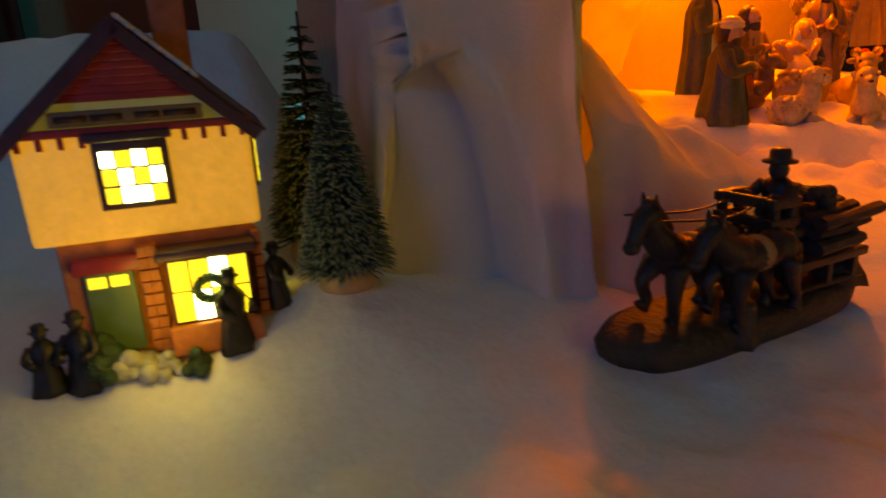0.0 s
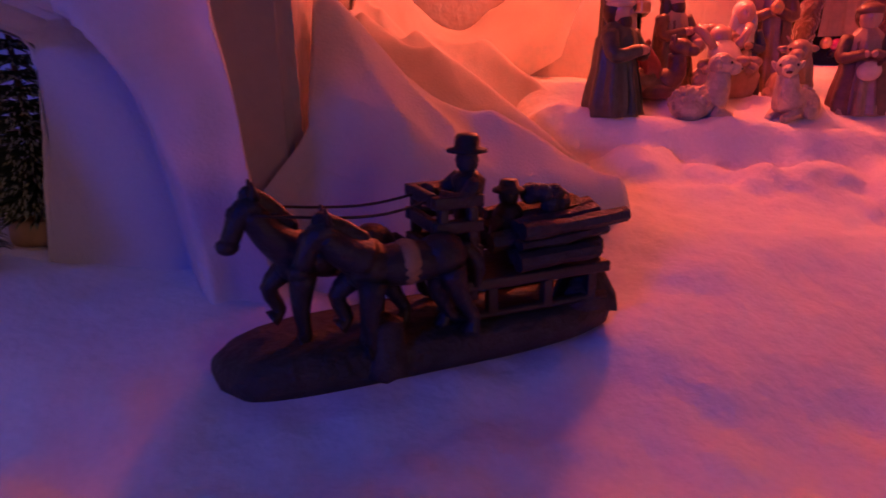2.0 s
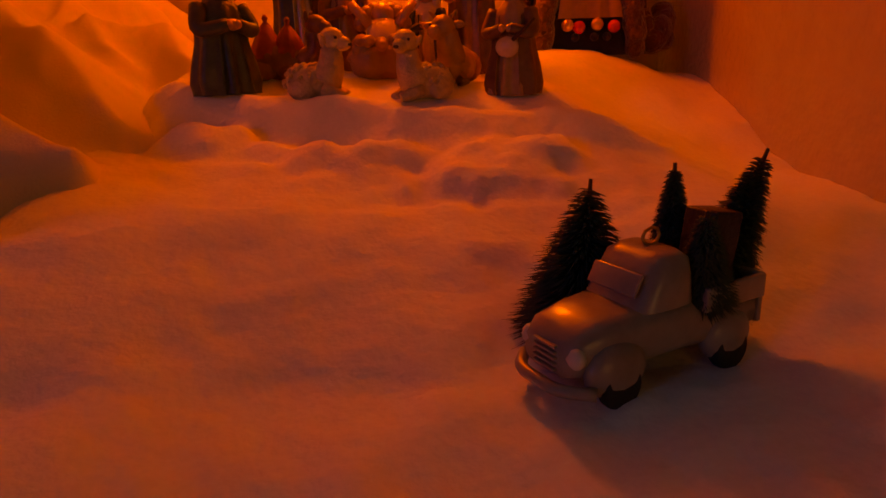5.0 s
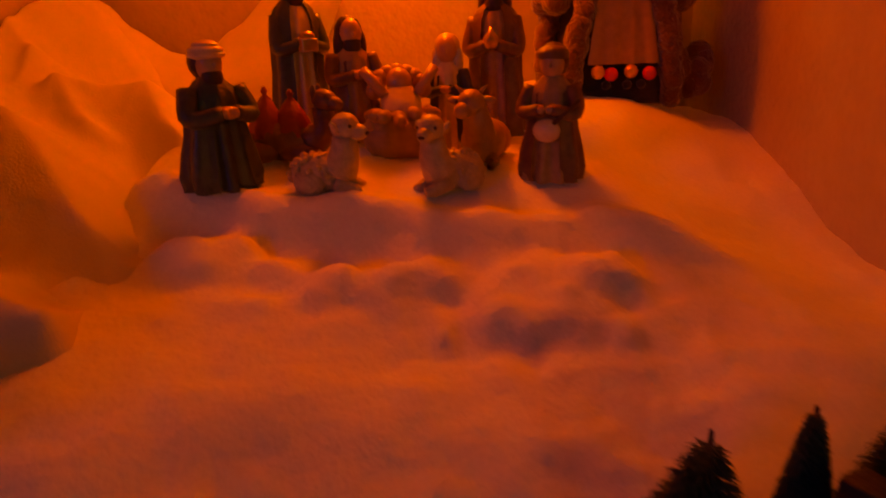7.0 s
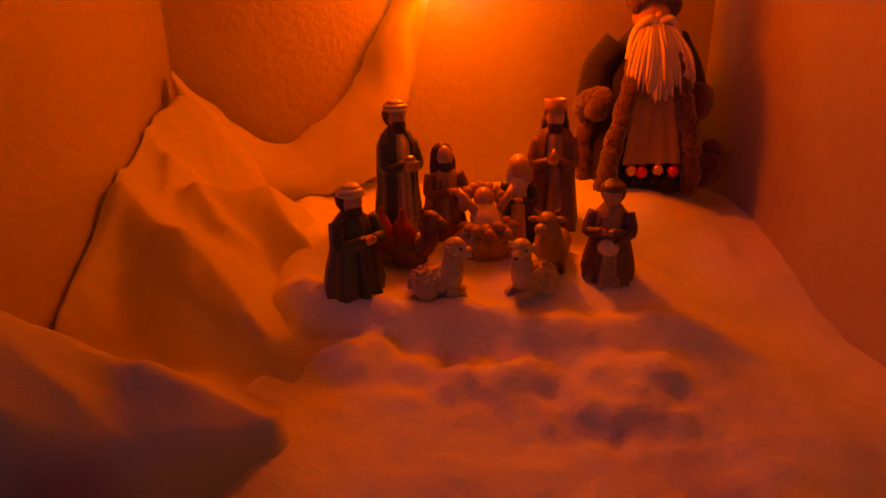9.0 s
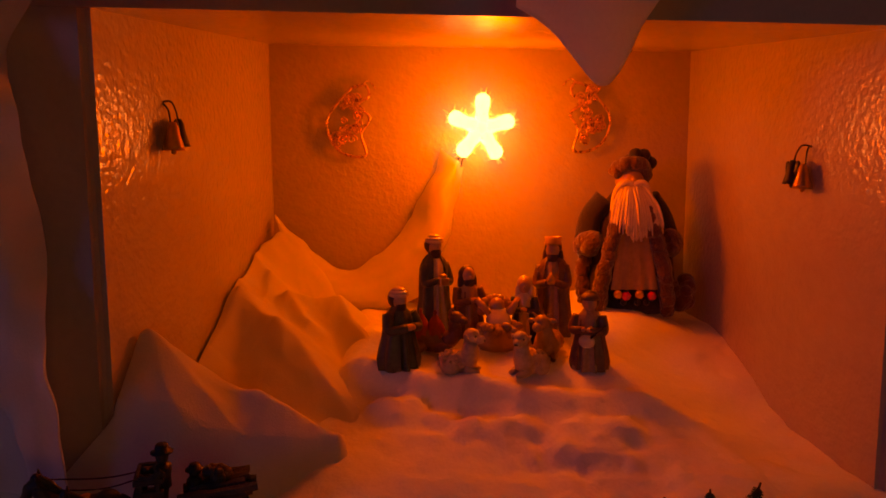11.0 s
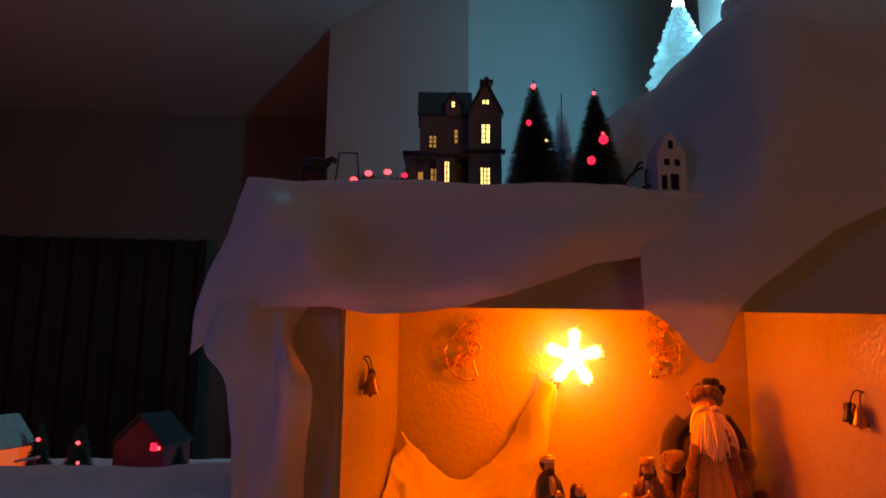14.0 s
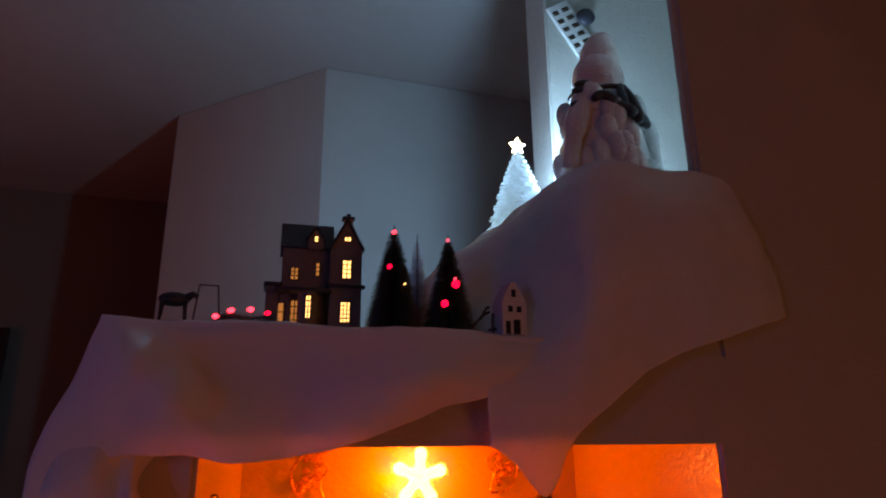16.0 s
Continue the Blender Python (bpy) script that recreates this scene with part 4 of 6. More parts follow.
# ---------------- the star and the wall ornaments ----------------
def spikes(bm, points, length, n, r=0.0006, index=0, out=None, droop=0.0):
    """Thin pointed strands that stand out from points."""
    for p, d in points:
        for _ in range(n):
            v = Vector((random.gauss(0, 1), random.gauss(0, 1), random.gauss(0, 1)))
            v = (v + d * 1.0).normalized()
            u = v.orthogonal().normalized() * r
            w = v.cross(u)
            L = length * random.uniform(0.6, 1.1)
            tip = bm.verts.new(p + v * L + Vector((0, 0, -droop * L)))
            base = [bm.verts.new(p + q) for q in (u, -0.5 * u + 0.87 * w, -0.5 * u - 0.87 * w)]
            for k in range(3):
                bm.faces.new((base[k], base[(k + 1) % 3], tip)).material_index = index


def tinsel_star(x, y, z):
    top = thing("tinsel_star", "brightly lit tinsel star hung on the alcove wall", "star lamp", pose(x, y, z))
    bm, sp = bmesh.new(), bmesh.new()
    add_ball(bm, (0, 0, 0), (0.017, 0.010, 0.017))
    pts = []
    for k in range(5):
        a = math.pi / 2 + k * 2 * math.pi / 5 - 0.06
        d = Vector((math.cos(a), 0, math.sin(a)))
        add_tube(bm, [d * 0.008, d * 0.022, d * 0.036, d * 0.043, d * 0.047], [0.011, 0.0085, 0.0105, 0.0095, 0.004], 12)
        for i in range(12):
            pts.append((d * (0.008 + 0.003 * i), d * 0.15))
    part("bulb", bm, M_STAR, top, "white-hot lit star shape")
    spikes(sp, pts, 0.018, 20, 0.0008)
    part("tinsel", sp, M_TINSEL, top, "glittering tinsel strands")
    hk = bmesh.new()
    for s in (0, 1):
        add_tube(hk, smooth_path([(-0.016 - 0.006 * s, 0.01, -0.036), (-0.024 - 0.006 * s, 0.004, -0.040), (-0.027 - 0.006 * s, 0.004, -0.052)], 5), 0.0011, 6)
    part("hook", hk, M_BLACK, top, "thin black wire hook")


tinsel_star(0.676, 0.850, 0.501)


def wire_angel(x, z, flip):
    top = thing("wire_angel_ornament", "gold filigree wire angel hung on the back wall", "wall ornament", pose(x, BY - 0.014, z, 0, 12 * flip, 0) @ Matrix.Scale(1.22, 4), "wire angels")
    bm = bmesh.new()
    outline = [(-0.004, 0.034), (0.010, 0.040), (0.016, 0.028), (0.004, 0.016), (0.022, 0.006), (0.016, -0.014), (0.026, -0.036), (0.004, -0.040), (-0.014, -0.030), (-0.024, -0.008), (-0.016, 0.014), (-0.004, 0.034)]
    add_tube(bm, smooth_path([(flip * a, 0, c) for a, c in outline], 6), 0.0016, 6)
    part("frame", bm, M_WIRE, top)
    fl = bmesh.new()
    for k in range(26):
        cx, cz = random.uniform(-0.014, 0.012), random.uniform(-0.032, 0.030)
        rr = random.uniform(0.003, 0.007)
        tw = random.uniform(1.0, 1.8)
        pts = [(flip * (cx + rr * (1 - t / 14) * math.cos(tw * t * 0.7)), random.uniform(-0.002, 0.002), cz + rr * (1 - t / 14) * math.sin(tw * t * 0.7)) for t in range(13)]
        add_tube(fl, pts, 0.0010, 5)
    part("filigree", fl, M_WIRE, top, "curled gold wire filling")
    hk = bmesh.new()
    add_tube(hk, smooth_path([(flip * 0.006, 0, 0.038), (flip * 0.012, 0.006, 0.046), (flip * 0.022, 0.008, 0.040)], 4), 0.0007, 5)
    part("hanger", hk, M_WIRE, top)


wire_angel(0.497, 0.515, 1)
wire_angel(0.835, 0.522, -1)


def bell_pair(x, y, z, s, label):
    top = thing("bell_ornament", label, "wall ornament", pose(x, y, z) @ Matrix.Scale(1.1, 4), "bell ornaments")
    nail = bmesh.new()
    add_tube(nail, smooth_path([(s * 0.010, -0.002, 0.015), (0, 0.000, 0.017), (-s * 0.003, 0.004, 0.010), (-s * 0.004, 0.006, 0.0)], 5), 0.0008, 6)
    add_tube(nail, smooth_path([(s * 0.006, 0, 0.016), (0, -0.006, 0.010), (-s * 0.002, -0.008, 0.0)], 5), 0.0008, 6)
    part("wire_loop", nail, M_BLACK, top)
    for dy, dz in ((-0.008, -0.006), (0.007, -0.002)):
        b = bmesh.new()
        add_lathe(b, [(0.0085, -0.016), (0.0075, -0.012), (0.005, -0.004), (0.0042, 0.002), (0.002, 0.006)], 16, Matrix.Translation((-s * 0.004, dy, dz)))
        add_ball(b, (-s * 0.004, dy, dz - 0.017), 0.0025, seg=8)
        part("bell", b, M_GOLD if dy < 0 else M_BLACK, top)
    for k in range(2):
        lf = bmesh.new()
        add_ball(lf, (-s * 0.004, 0.002 + 0.010 * k, -0.006), (0.002, 0.0045, 0.010), pose(0, 0, 0, 20 - 40 * k, 0, 0), 10)
        part("leaf", lf, M_BLACK, top, "dark metal leaf")


bell_pair(0.353, 0.560, 0.482, -1, "small bells on a wire hung from the side wall")
bell_pair(0.957, 0.575, 0.446, 1, "dark and brass bells on a wire hung from the side wall")


# ---------------- bottle brush trees ----------------
def brush_tree(name, x, y, z, h, r, label, needle, n=1500, group="", base=True, tips=None, lights=(), base_mat=M_WOOD, m=None, rows=0, twist=0.0006):
    top = thing(name, label, "tree", m or pose(x, y, z), group)
    bh = 0.10 * h if base else 0.0
    if base:
        bm = bmesh.new()
        add_lathe(bm, [(r * 0.62, 0), (r * 0.64, bh * 0.2), (r * 0.62, bh * 0.9), (r * 0.55, bh)], 24)
        part("base", bm, base_mat, top, "round wooden foot")
    bm = bmesh.new()
    add_tube(bm, [(0, 0, bh), (0, 0, h * 0.6), (0, 0, h)], [0.0022, 0.0016, 0.0007], 8)
    part("trunk", bm, M_HAIR, top, "twisted wire stem")
    bm = bmesh.new()
    for i in range(n):
        t = 1 - math.sqrt(1 - i / n * 0.995)
        zz = bh + (h - bh) * (0.03 + 0.97 * t)
        if rows:
            zz = bh + (h - bh) * (0.03 + 0.97 * (round(t * rows) + 0.22 * (t * rows - round(t * rows)) * 2) / rows)
        a = i * 2.39996 + random.uniform(-0.2, 0.2)
        L = r * (1 - t) ** 0.80 * random.uniform(0.86, 1.08) + 0.002
        d = Vector((math.cos(a), math.sin(a), random.uniform(-0.30, 0.06)))
        s = Vector((-math.sin(a), math.cos(a), 0)) * twist
        u = Vector((0, 0, twist))
        p = Vector((0, 0, zz))
        q = p + d * L
        e = p + d * L * (0.88 if rows else 0.66) + Vector((0, 0, 0.05 * L))
        v = [bm.verts.new(c) for c in (p + s, p - s, p + u, e + s, e - s, e + u)]
        tip = bm.verts.new(q)
        for f3 in ((0, 1, 4, 3), (1, 2, 5, 4), (2, 0, 3, 5)):
            bm.faces.new([v[k] for k in f3])
        for f3 in ((3, 4), (4, 5), (5, 3)):
            bm.faces.new((v[f3[0]], v[f3[1]], tip)).material_index = 1
    part("crown", bm, [needle, tips or needle], top)
    for (a, zt, q, mat_) in lights:
        b = bmesh.new()
        rr = r * (1 - zt) * 0.9
        add_ball(b, (rr * math.cos(a), rr * math.sin(a), h * zt), q, seg=10)
        part("bulb", b, mat_, top, "small glowing red bulb")
    return top


zt = snow_height(0.209, 0.413)
brush_tree("bottle_brush_tree", 0.208, 0.413, zt + 0.001, 0.080, 0.0185, "green bottle brush tree with frosted tips on a wooden foot", M_NEEDLE_LIGHT, 2600, "village trees", tips=M_FROST, rows=17, twist=0.00045)
brush_tree("bottle_brush_tree", 0.207, 0.505, snow_height(0.207, 0.505) - 0.002, 0.125, 0.026, "dark green bottle brush tree flecked with snow", M_NEEDLE, 2200, "village trees", tips=M_FROST, rows=16)
MZ = 0.677
brush_tree("bottle_brush_tree", 0.531, 0.462, MZ, 0.130, 0.035, "dark bottle brush tree with small red lights on the mantel", M_NEEDLE, 3200, "mantel trees", False,
           lights=((-1.9, 0.93, 0.0028, M_RED_HOT), (-2.2, 0.58, 0.0030, M_RED_LAMP), (-1.0, 0.42, 0.0014, M_PANE_SOFT)))
brush_tree("bottle_brush_tree", 0.602, 0.470, MZ, 0.126, 0.034, "dark bottle brush tree with glowing red lights on the mantel", M_NEEDLE, 3200, "mantel trees", False,
           lights=((-2.0, 0.95, 0.0020, M_RED_HOT), (-1.3, 0.48, 0.0052, M_RED_LAMP), (-1.25, 0.54, 0.0018, M_RED_HOT), (-2.1, 0.28, 0.0046, M_RED_LAMP), (-2.0, 0.27, 0.0018, M_RED_HOT)))
brush_tree("clear_plastic_tree", 0.584, 0.545, MZ, 0.150, 0.024, "small clear plastic tree behind the dark trees", M_CLEAR, 1100, "", False)


# ---------------- the log sleigh ----------------
def horse(parent, m, drop=0.0, name="horse"):
    """A stepping horse facing +x, about 0.06 long; drop lowers its head."""
    bm = bmesh.new()
    add_ball(bm, (0, 0, 0.040), (0.024, 0.0100, 0.0105))
    add_ball(bm, (-0.017, 0, 0.0415), (0.0115, 0.0105, 0.0115))
    add_ball(bm, (0.017, 0, 0.041), (0.011, 0.0100, 0.0125))
    neck = smooth_path([(0.018, 0, 0.044), (0.029, 0, 0.054 - 0.4 * drop), (0.036, 0, 0.066 - drop)], 4)
    add_tube(bm, neck, [0.0105, 0.010, 0.0092, 0.0084, 0.0078, 0.0072, 0.0068, 0.0064, 0.006], 12)
    add_tube(bm, smooth_path([(0.032, 0, 0.069 - drop), (0.040, 0, 0.064 - drop), (0.046, 0, 0.051 - drop)], 4), [0.0058, 0.0062, 0.0062, 0.006, 0.0055, 0.0048, 0.0043, 0.0043, 0.0040], 10)
    add_ball(bm, (0.0465, 0, 0.0505 - drop), (0.0052, 0.0042, 0.0042), seg=10)
    add_ball(bm, (0.038, 0, 0.0640 - drop), (0.0085, 0.0052, 0.0062), seg=10)
    for s in (-1, 1):
        add_tube(bm, [(0.034, s * 0.0035, 0.071 - drop), (0.035, s * 0.0042, 0.079 - drop)], [0.0024, 0.0006], 6)
    for p in smooth_path([(0.036, 0, 0.072 - drop), (0.028, 0, 0.066 - 0.8 * drop), (0.020, 0, 0.056 - 0.3 * drop)], 5):
        add_ball(bm, p, (0.0045, 0.0028, 0.0052), seg=8)
    legs = (((0.020, -0.006, 0.036), (0.030, -0.006, 0.026), (0.026, -0.006, 0.014), (0.030, -0.006, 0.010)),
            ((0.017, 0.006, 0.036), (0.019, 0.006, 0.018), (0.018, 0.006, 0.003), (0.021, 0.006, 0.001)),
            ((-0.020, -0.006, 0.036), (-0.016, -0.006, 0.022), (-0.022, -0.006, 0.010), (-0.019, -0.006, 0.001)),
            ((-0.019, 0.006, 0.036), (-0.024, 0.006, 0.020), (-0.030, 0.006, 0.009), (-0.028, 0.006, 0.001)))
    for L in legs:
        add_tube(bm, smooth_path(L, 3), [0.0072, 0.006, 0.005, 0.0042, 0.0036, 0.0034, 0.0032, 0.0032, 0.0040, 0.0046], 8)
    add_tube(bm, smooth_path([(-0.027, 0, 0.045), (-0.034, 0, 0.036), (-0.034, 0, 0.022)], 4), [0.003, 0.0036, 0.004, 0.0042, 0.0042, 0.004, 0.0034, 0.0024, 0.001], 8)
    ob = part(name, bm, M_RESIN, parent, "dark painted harnessed horse")
    ob.matrix_parent_inverse = Matrix()
    ob.matrix_basis = m
    bl = bmesh.new()
    add_ball(bl, (0.0, 0, 0.0405), (0.0085, 0.0108, 0.0112), seg=14)
    b = part("blanket", bl, M_BLANKET, ob, "ochre saddle blanket")
    return ob


def log_sleigh():
    top = thing("log_sleigh_ornament", "dark resin ornament of a horse-drawn sleigh carrying logs", "ornament")
    # base: an uneven rounded slab
    bm = bmesh.new()
    rings = []
    for z, q in ((0, 1.0), (0.006, 1.02), (0.0115, 0.97), (0.0145, 0.86)):
        ring = []
        for k in range(56):
            a = 2 * math.pi * k / 56
            c, s = math.cos(a), math.sin(a)
            f = q * (1 + 0.05 * wave(c, s, 1, 2.5))
            ring.append(bm.verts.new((0.082 * f * math.copysign(abs(c) ** 0.6, c), (0.0235 - 0.003 * c) * f * math.copysign(abs(s) ** 0.7, s), z + 0.002 * wave(c, s, z * 50, 3) * (z > 0))))
        rings.append(ring)
    for a, b in zip(rings, rings[1:]):
        for k in range(56):
            bm.faces.new((a[k], a[(k + 1) % 56], b[(k + 1) % 56], b[k]))
    bm.faces.new(rings[-1]), bm.faces.new(rings[0][::-1])
    part("base", bm, M_RESIN_BASE, top, "mossy resin ground slab")
    # horses face towards -x
    horse(top, pose(-0.016, -0.018, 0.0130, 0, 0, 180) @ Matrix.Diagonal((0.82, 0.86, 0.80, 1)), 0.008)
    horse(top, pose(-0.037, 0.000, 0.0130, 0, 0, 183) @ Matrix.Diagonal((0.82, 0.86, 0.82, 1)))
    # a stump, a drift at the tail and stones on the slab
    bm = bmesh.new()
    add_lathe(bm, [(0.0105, 0), (0.0092, 0.004), (0.0080, 0.012), (0.0078, 0.020), (0.0060, 0.0215)], 14, Matrix.Translation((-0.026, -0.019, 0.003)), folds=5, depth=0.12)
    part("stump", bm, M_LOG, top, "dark bark stump on the slab")
    bm = bmesh.new()
    add_lathe(bm, [(0.016, 0), (0.014, 0.006), (0.007, 0.016), (0.003, 0.021)], 12, pose(0.070, -0.004, 0.010, 0, 10, 0), folds=4, depth=0.2)
    part("rock", bm, M_RESIN_BASE, top, "pointed dark rock at the tail")
    # sled
    bm = bmesh.new()
    for s in (-1, 1):
        add_tube(bm, smooth_path([(0.0, s * 0.013, 0.030), (0.004, s * 0.015, 0.018), (0.020, s * 0.015, 0.0165), (0.074, s * 0.015, 0.0165)], 5), 0.0022, 8)
        for xx in (0.020, 0.045, 0.066):
            add_box(bm, (xx - 0.002, s * 0.015 - 0.002, 0.016), (xx + 0.002, s * 0.015 + 0.002, 0.031), 0.0004)
    add_box(bm, (0.004, -0.018, 0.028), (0.074, 0.018, 0.033), 0.001)
    part("runner_frame", bm, M_RESIN, top, "dark sleigh runners and deck")
    rail = [((xx - 0.002, q * 0.014 - 0.002, 0.024), (xx + 0.002, q * 0.014 + 0.002, 0.068), "post") for q in (-1, 1) for xx in (0.0, 0.012)]
    rail += [((-0.004, q * 0.014 - 0.0025, zz), (0.016, q * 0.014 + 0.0025, zz + 0.005), "side_rail") for q in (-1, 1) for zz in (0.042, 0.053, 0.063)]
    rail += [((-0.004, -0.0114, zz), (-0.001, 0.0114, zz + 0.0055), "front_rail") for zz in (0.042, 0.053, 0.063)]
    for lo, hi, name in rail:
        part(name, box(lo, hi, 0.0008), M_RESIN, top)
    # logs
    for i in range(15):
        row, k = divmod(i, 5)
        yy = (k - 2 + 0.35 * (row % 2)) * 0.0082
        zz = 0.0375 + row * 0.0066
        x0, x1 = 0.028 + random.uniform(-0.004, 0.006), 0.073 + random.uniform(-0.009, 0.008)
        bm = bmesh.new()
        ps = smooth_path([(x0, yy, zz), ((x0 + x1) / 2, yy + random.uniform(-0.001, 0.001), zz + 0.001), (x1, yy + random.uniform(-0.002, 0.002), zz + random.uniform(0, 0.004))], 3)
        add_tube(bm, ps, [random.uniform(0.0030, 0.0046) for _ in ps], 7, squash=random.uniform(0.7, 1.1))
        part("log", bm, M_LOG, top, smooth=False)
    # driver and boy, each one plain shape
    bm = bmesh.new()
    for s in (-1, 1):
        add_tube(bm, [(0.020, s * 0.004, 0.030), (0.020, s * 0.0045, 0.046), (0.021, s * 0.003, 0.058)], [0.0032, 0.0036, 0.0042], 8)
        add_tube(bm, smooth_path([(0.021, s * 0.0075, 0.072), (0.014, s * 0.010, 0.066), (0.006, s * 0.007, 0.067)], 4), [0.0032] * 9, 8, 1)
    add_lathe(bm, [(0.0075, 0), (0.0070, 0.008), (0.0085, 0.016), (0.0035, 0.020)], 16, Matrix.Translation((0.021, 0, 0.056)), 0, 0.75, 1.0)
    add_ball(bm, (0.0205, 0, 0.0795), (0.0046, 0.0045, 0.0056), seg=12, index=1)
    add_lathe(bm, [(0.0078, 0), (0.0080, 0.0010), (0.0050, 0.0018), (0.0046, 0.0060), (0.0036, 0.0072)], 18, Matrix.Translation((0.0205, 0, 0.083)))
    driver = part("driver", bm, [M_RESIN, M_LOG], top, "dark painted driver in a tall hat")
    driver.matrix_basis = pose(-0.006, -0.004, 0.0)
    bm = bmesh.new()
    add_lathe(bm, [(0.0085, 0), (0.0075, 0.008), (0.0050, 0.015), (0.003, 0.017)], 14, Matrix.Translation((0.036, 0.002, 0.042)))
    add_ball(bm, (0.036, 0.002, 0.0615), (0.0042, 0.0042, 0.0048), seg=12)
    add_lathe(bm, [(0.0068, 0), (0.0066, 0.0012), (0.0044, 0.0022), (0.0036, 0.0052)], 14, Matrix.Translation((0.036, 0.002, 0.0635)))
    part("boy", bm, M_RESIN, top, "dark painted boy in a cap")
    bm = bmesh.new()
    for i in range(16):
        a = i * 2.4
        add_ball(bm, (0.052 + 0.007 * math.cos(a), 0.006 * math.sin(a), 0.058 + 0.005 * ((i * 7) % 5) / 4), 0.0042, seg=8)
    part("bundle", bm, M_LOG, top, "tied bundle on the logs")
    for s, y0 in ((-1, -0.006), (1, 0.010)):
        bm = bmesh.new()
        add_tube(bm, smooth_path([(0.006, s * 0.006, 0.067), (-0.025, s * 0.009, 0.062), (-0.068, y0, 0.066)], 6), 0.0006, 6)
        part("rein", bm, M_BLACK, top, "thin dark wire rein")
    top.matrix_world = pose(0.375, 0.384, 0.1850, 0, 1.0, 12) @ Matrix.Diagonal((0.90, 0.90, 0.85, 1))


log_sleigh()


# ---------------- the toy truck ----------------
def truck():
    top = thing("toy_pickup_truck", "glossy pale toy pickup truck carrying bottle brush trees", "toy truck")
    # faces +x
    bm = bmesh.new()
    sections = [(-0.040, 0.016, 0.012, 0.026), (-0.012, 0.0165, 0.010, 0.026), (-0.008, 0.0165, 0.010, 0.030), (0.010, 0.0165, 0.010, 0.030), (0.024, 0.0155, 0.010, 0.029), (0.036, 0.0140, 0.010, 0.0265), (0.041, 0.0115, 0.011, 0.022)]
    rings = []
    for x, w, z0, z1 in sections:
        ring = []
        for k in range(20):
            a = 2 * math.pi * k / 20
            c, s = math.cos(a), math.sin(a)
            ring.append(bm.verts.new((x, w * math.copysign(abs(c) ** 0.45, c), (z0 + z1) / 2 + (z1 - z0) / 2 * math.copysign(abs(s) ** 0.6, s))))
        rings.append(ring)
    for a, b in zip(rings, rings[1:]):
        for k in range(20):
            bm.faces.new((a[k], a[(k + 1) % 20], b[(k + 1) % 20], b[k]))
    bm.faces.new(rings[0][::-1]), bm.faces.new(rings[-1])
    body = part("body", bm, M_TRUCK, top)
    bm = bmesh.new()
    rings = []
    for z, x0, x1, w in ((0.028, -0.012, 0.016, 0.0155), (0.036, -0.011, 0.011, 0.015), (0.043, -0.010, 0.007, 0.0135), (0.0455, -0.007, 0.003, 0.010)):
        ring = []
        for k in range(24):
            a = 2 * math.pi * k / 24
            c, s = math.cos(a), math.sin(a)
            ring.append(bm.verts.new(((x0 + x1) / 2 + (x1 - x0) / 2 * math.copysign(abs(c) ** 0.5, c), w * math.copysign(abs(s) ** 0.5, s), z)))
        rings.append(ring)
    for a, b in zip(rings, rings[1:]):
        for k in range(24):
            bm.faces.new((a[k], a[(k + 1) % 24], b[(k + 1) % 24], b[k]))
    bm.faces.new(rings[-1])
    cab = part("cab", bm, M_TRUCK, top)
    ws = bmesh.new()
    add_box(ws, (-0.0006, -0.011, -0.004), (0.0006, 0.011, 0.004), 0.0005, pose(0.0128, 0, 0.0365, 0, -28, 0))
    part("windscreen", ws, M_TRUCK, cab, "glossy moulded windscreen")
    for s in (-1, 1):
        for xx, q in ((0.025, 1.0), (-0.026, 0.95)):
            b = bmesh.new()
            add_ball(b, (xx, s * 0.0145, 0.0125), (0.0125 * q, 0.0055, 0.0095), seg=16)
            part("fender", b, M_TRUCK, top, "rounded glossy fender")
            w = bmesh.new()
            add_lathe(w, [(0.0030, -0.0025), (0.0072, -0.0025), (0.0078, -0.0012), (0.0078, 0.0012), (0.0072, 0.0025), (0.003, 0.0025)], 20, pose(xx, s * 0.0165, 0.0078, 90, 0, 0))
            wh = part("wheel", w, M_TYRE, top, "black rubber wheel")
        b = bmesh.new()
        add_ball(b, (0.0385, s * 0.0115, 0.0185), (0.003, 0.0036, 0.0036), seg=12)
        part("headlight", b, M_WHITE_CER, top, "round pale headlight")
    b = bmesh.new()
    add_tube(b, smooth_path([(0.036, -0.0185, 0.0085), (0.0435, -0.010, 0.0085), (0.0445, 0, 0.0085), (0.0435, 0.010, 0.0085), (0.036, 0.0185, 0.0085)], 4), 0.0022, 8)
    part("bumper", b, M_TRUCK, top, "curved front bumper")
    for k in range(5):
        b = bmesh.new()
        add_box(b, (0.0405, -0.0055, 0.0125 + 0.002 * k), (0.0425, 0.0055, 0.0133 + 0.002 * k), 0.0002)
        part("grille_bar", b, M_TRUCK, top)
    b = bmesh.new()
    for s in (-1, 1):
        add_box(b, (-0.042, s * 0.0165 - 0.0012, 0.024), (-0.012, s * 0.0165 + 0.0012, 0.0325), 0.0006)
    add_box(b, (-0.043, -0.0165, 0.014), (-0.0405, 0.0165, 0.0325), 0.0006)
    part("cargo_bed", b, M_TRUCK, top, "open cargo bed sides")
    b = bmesh.new()
    add_tube(b, [(0.004 * math.cos(a / 8 * 6.28) - 0.003, 0, 0.0485 + 0.003 * math.sin(a / 8 * 6.28)) for a in range(9)], 0.0006, 6)
    part("hanging_loop", b, M_GOLD, top, "small metal hanging loop")
    b = bmesh.new()
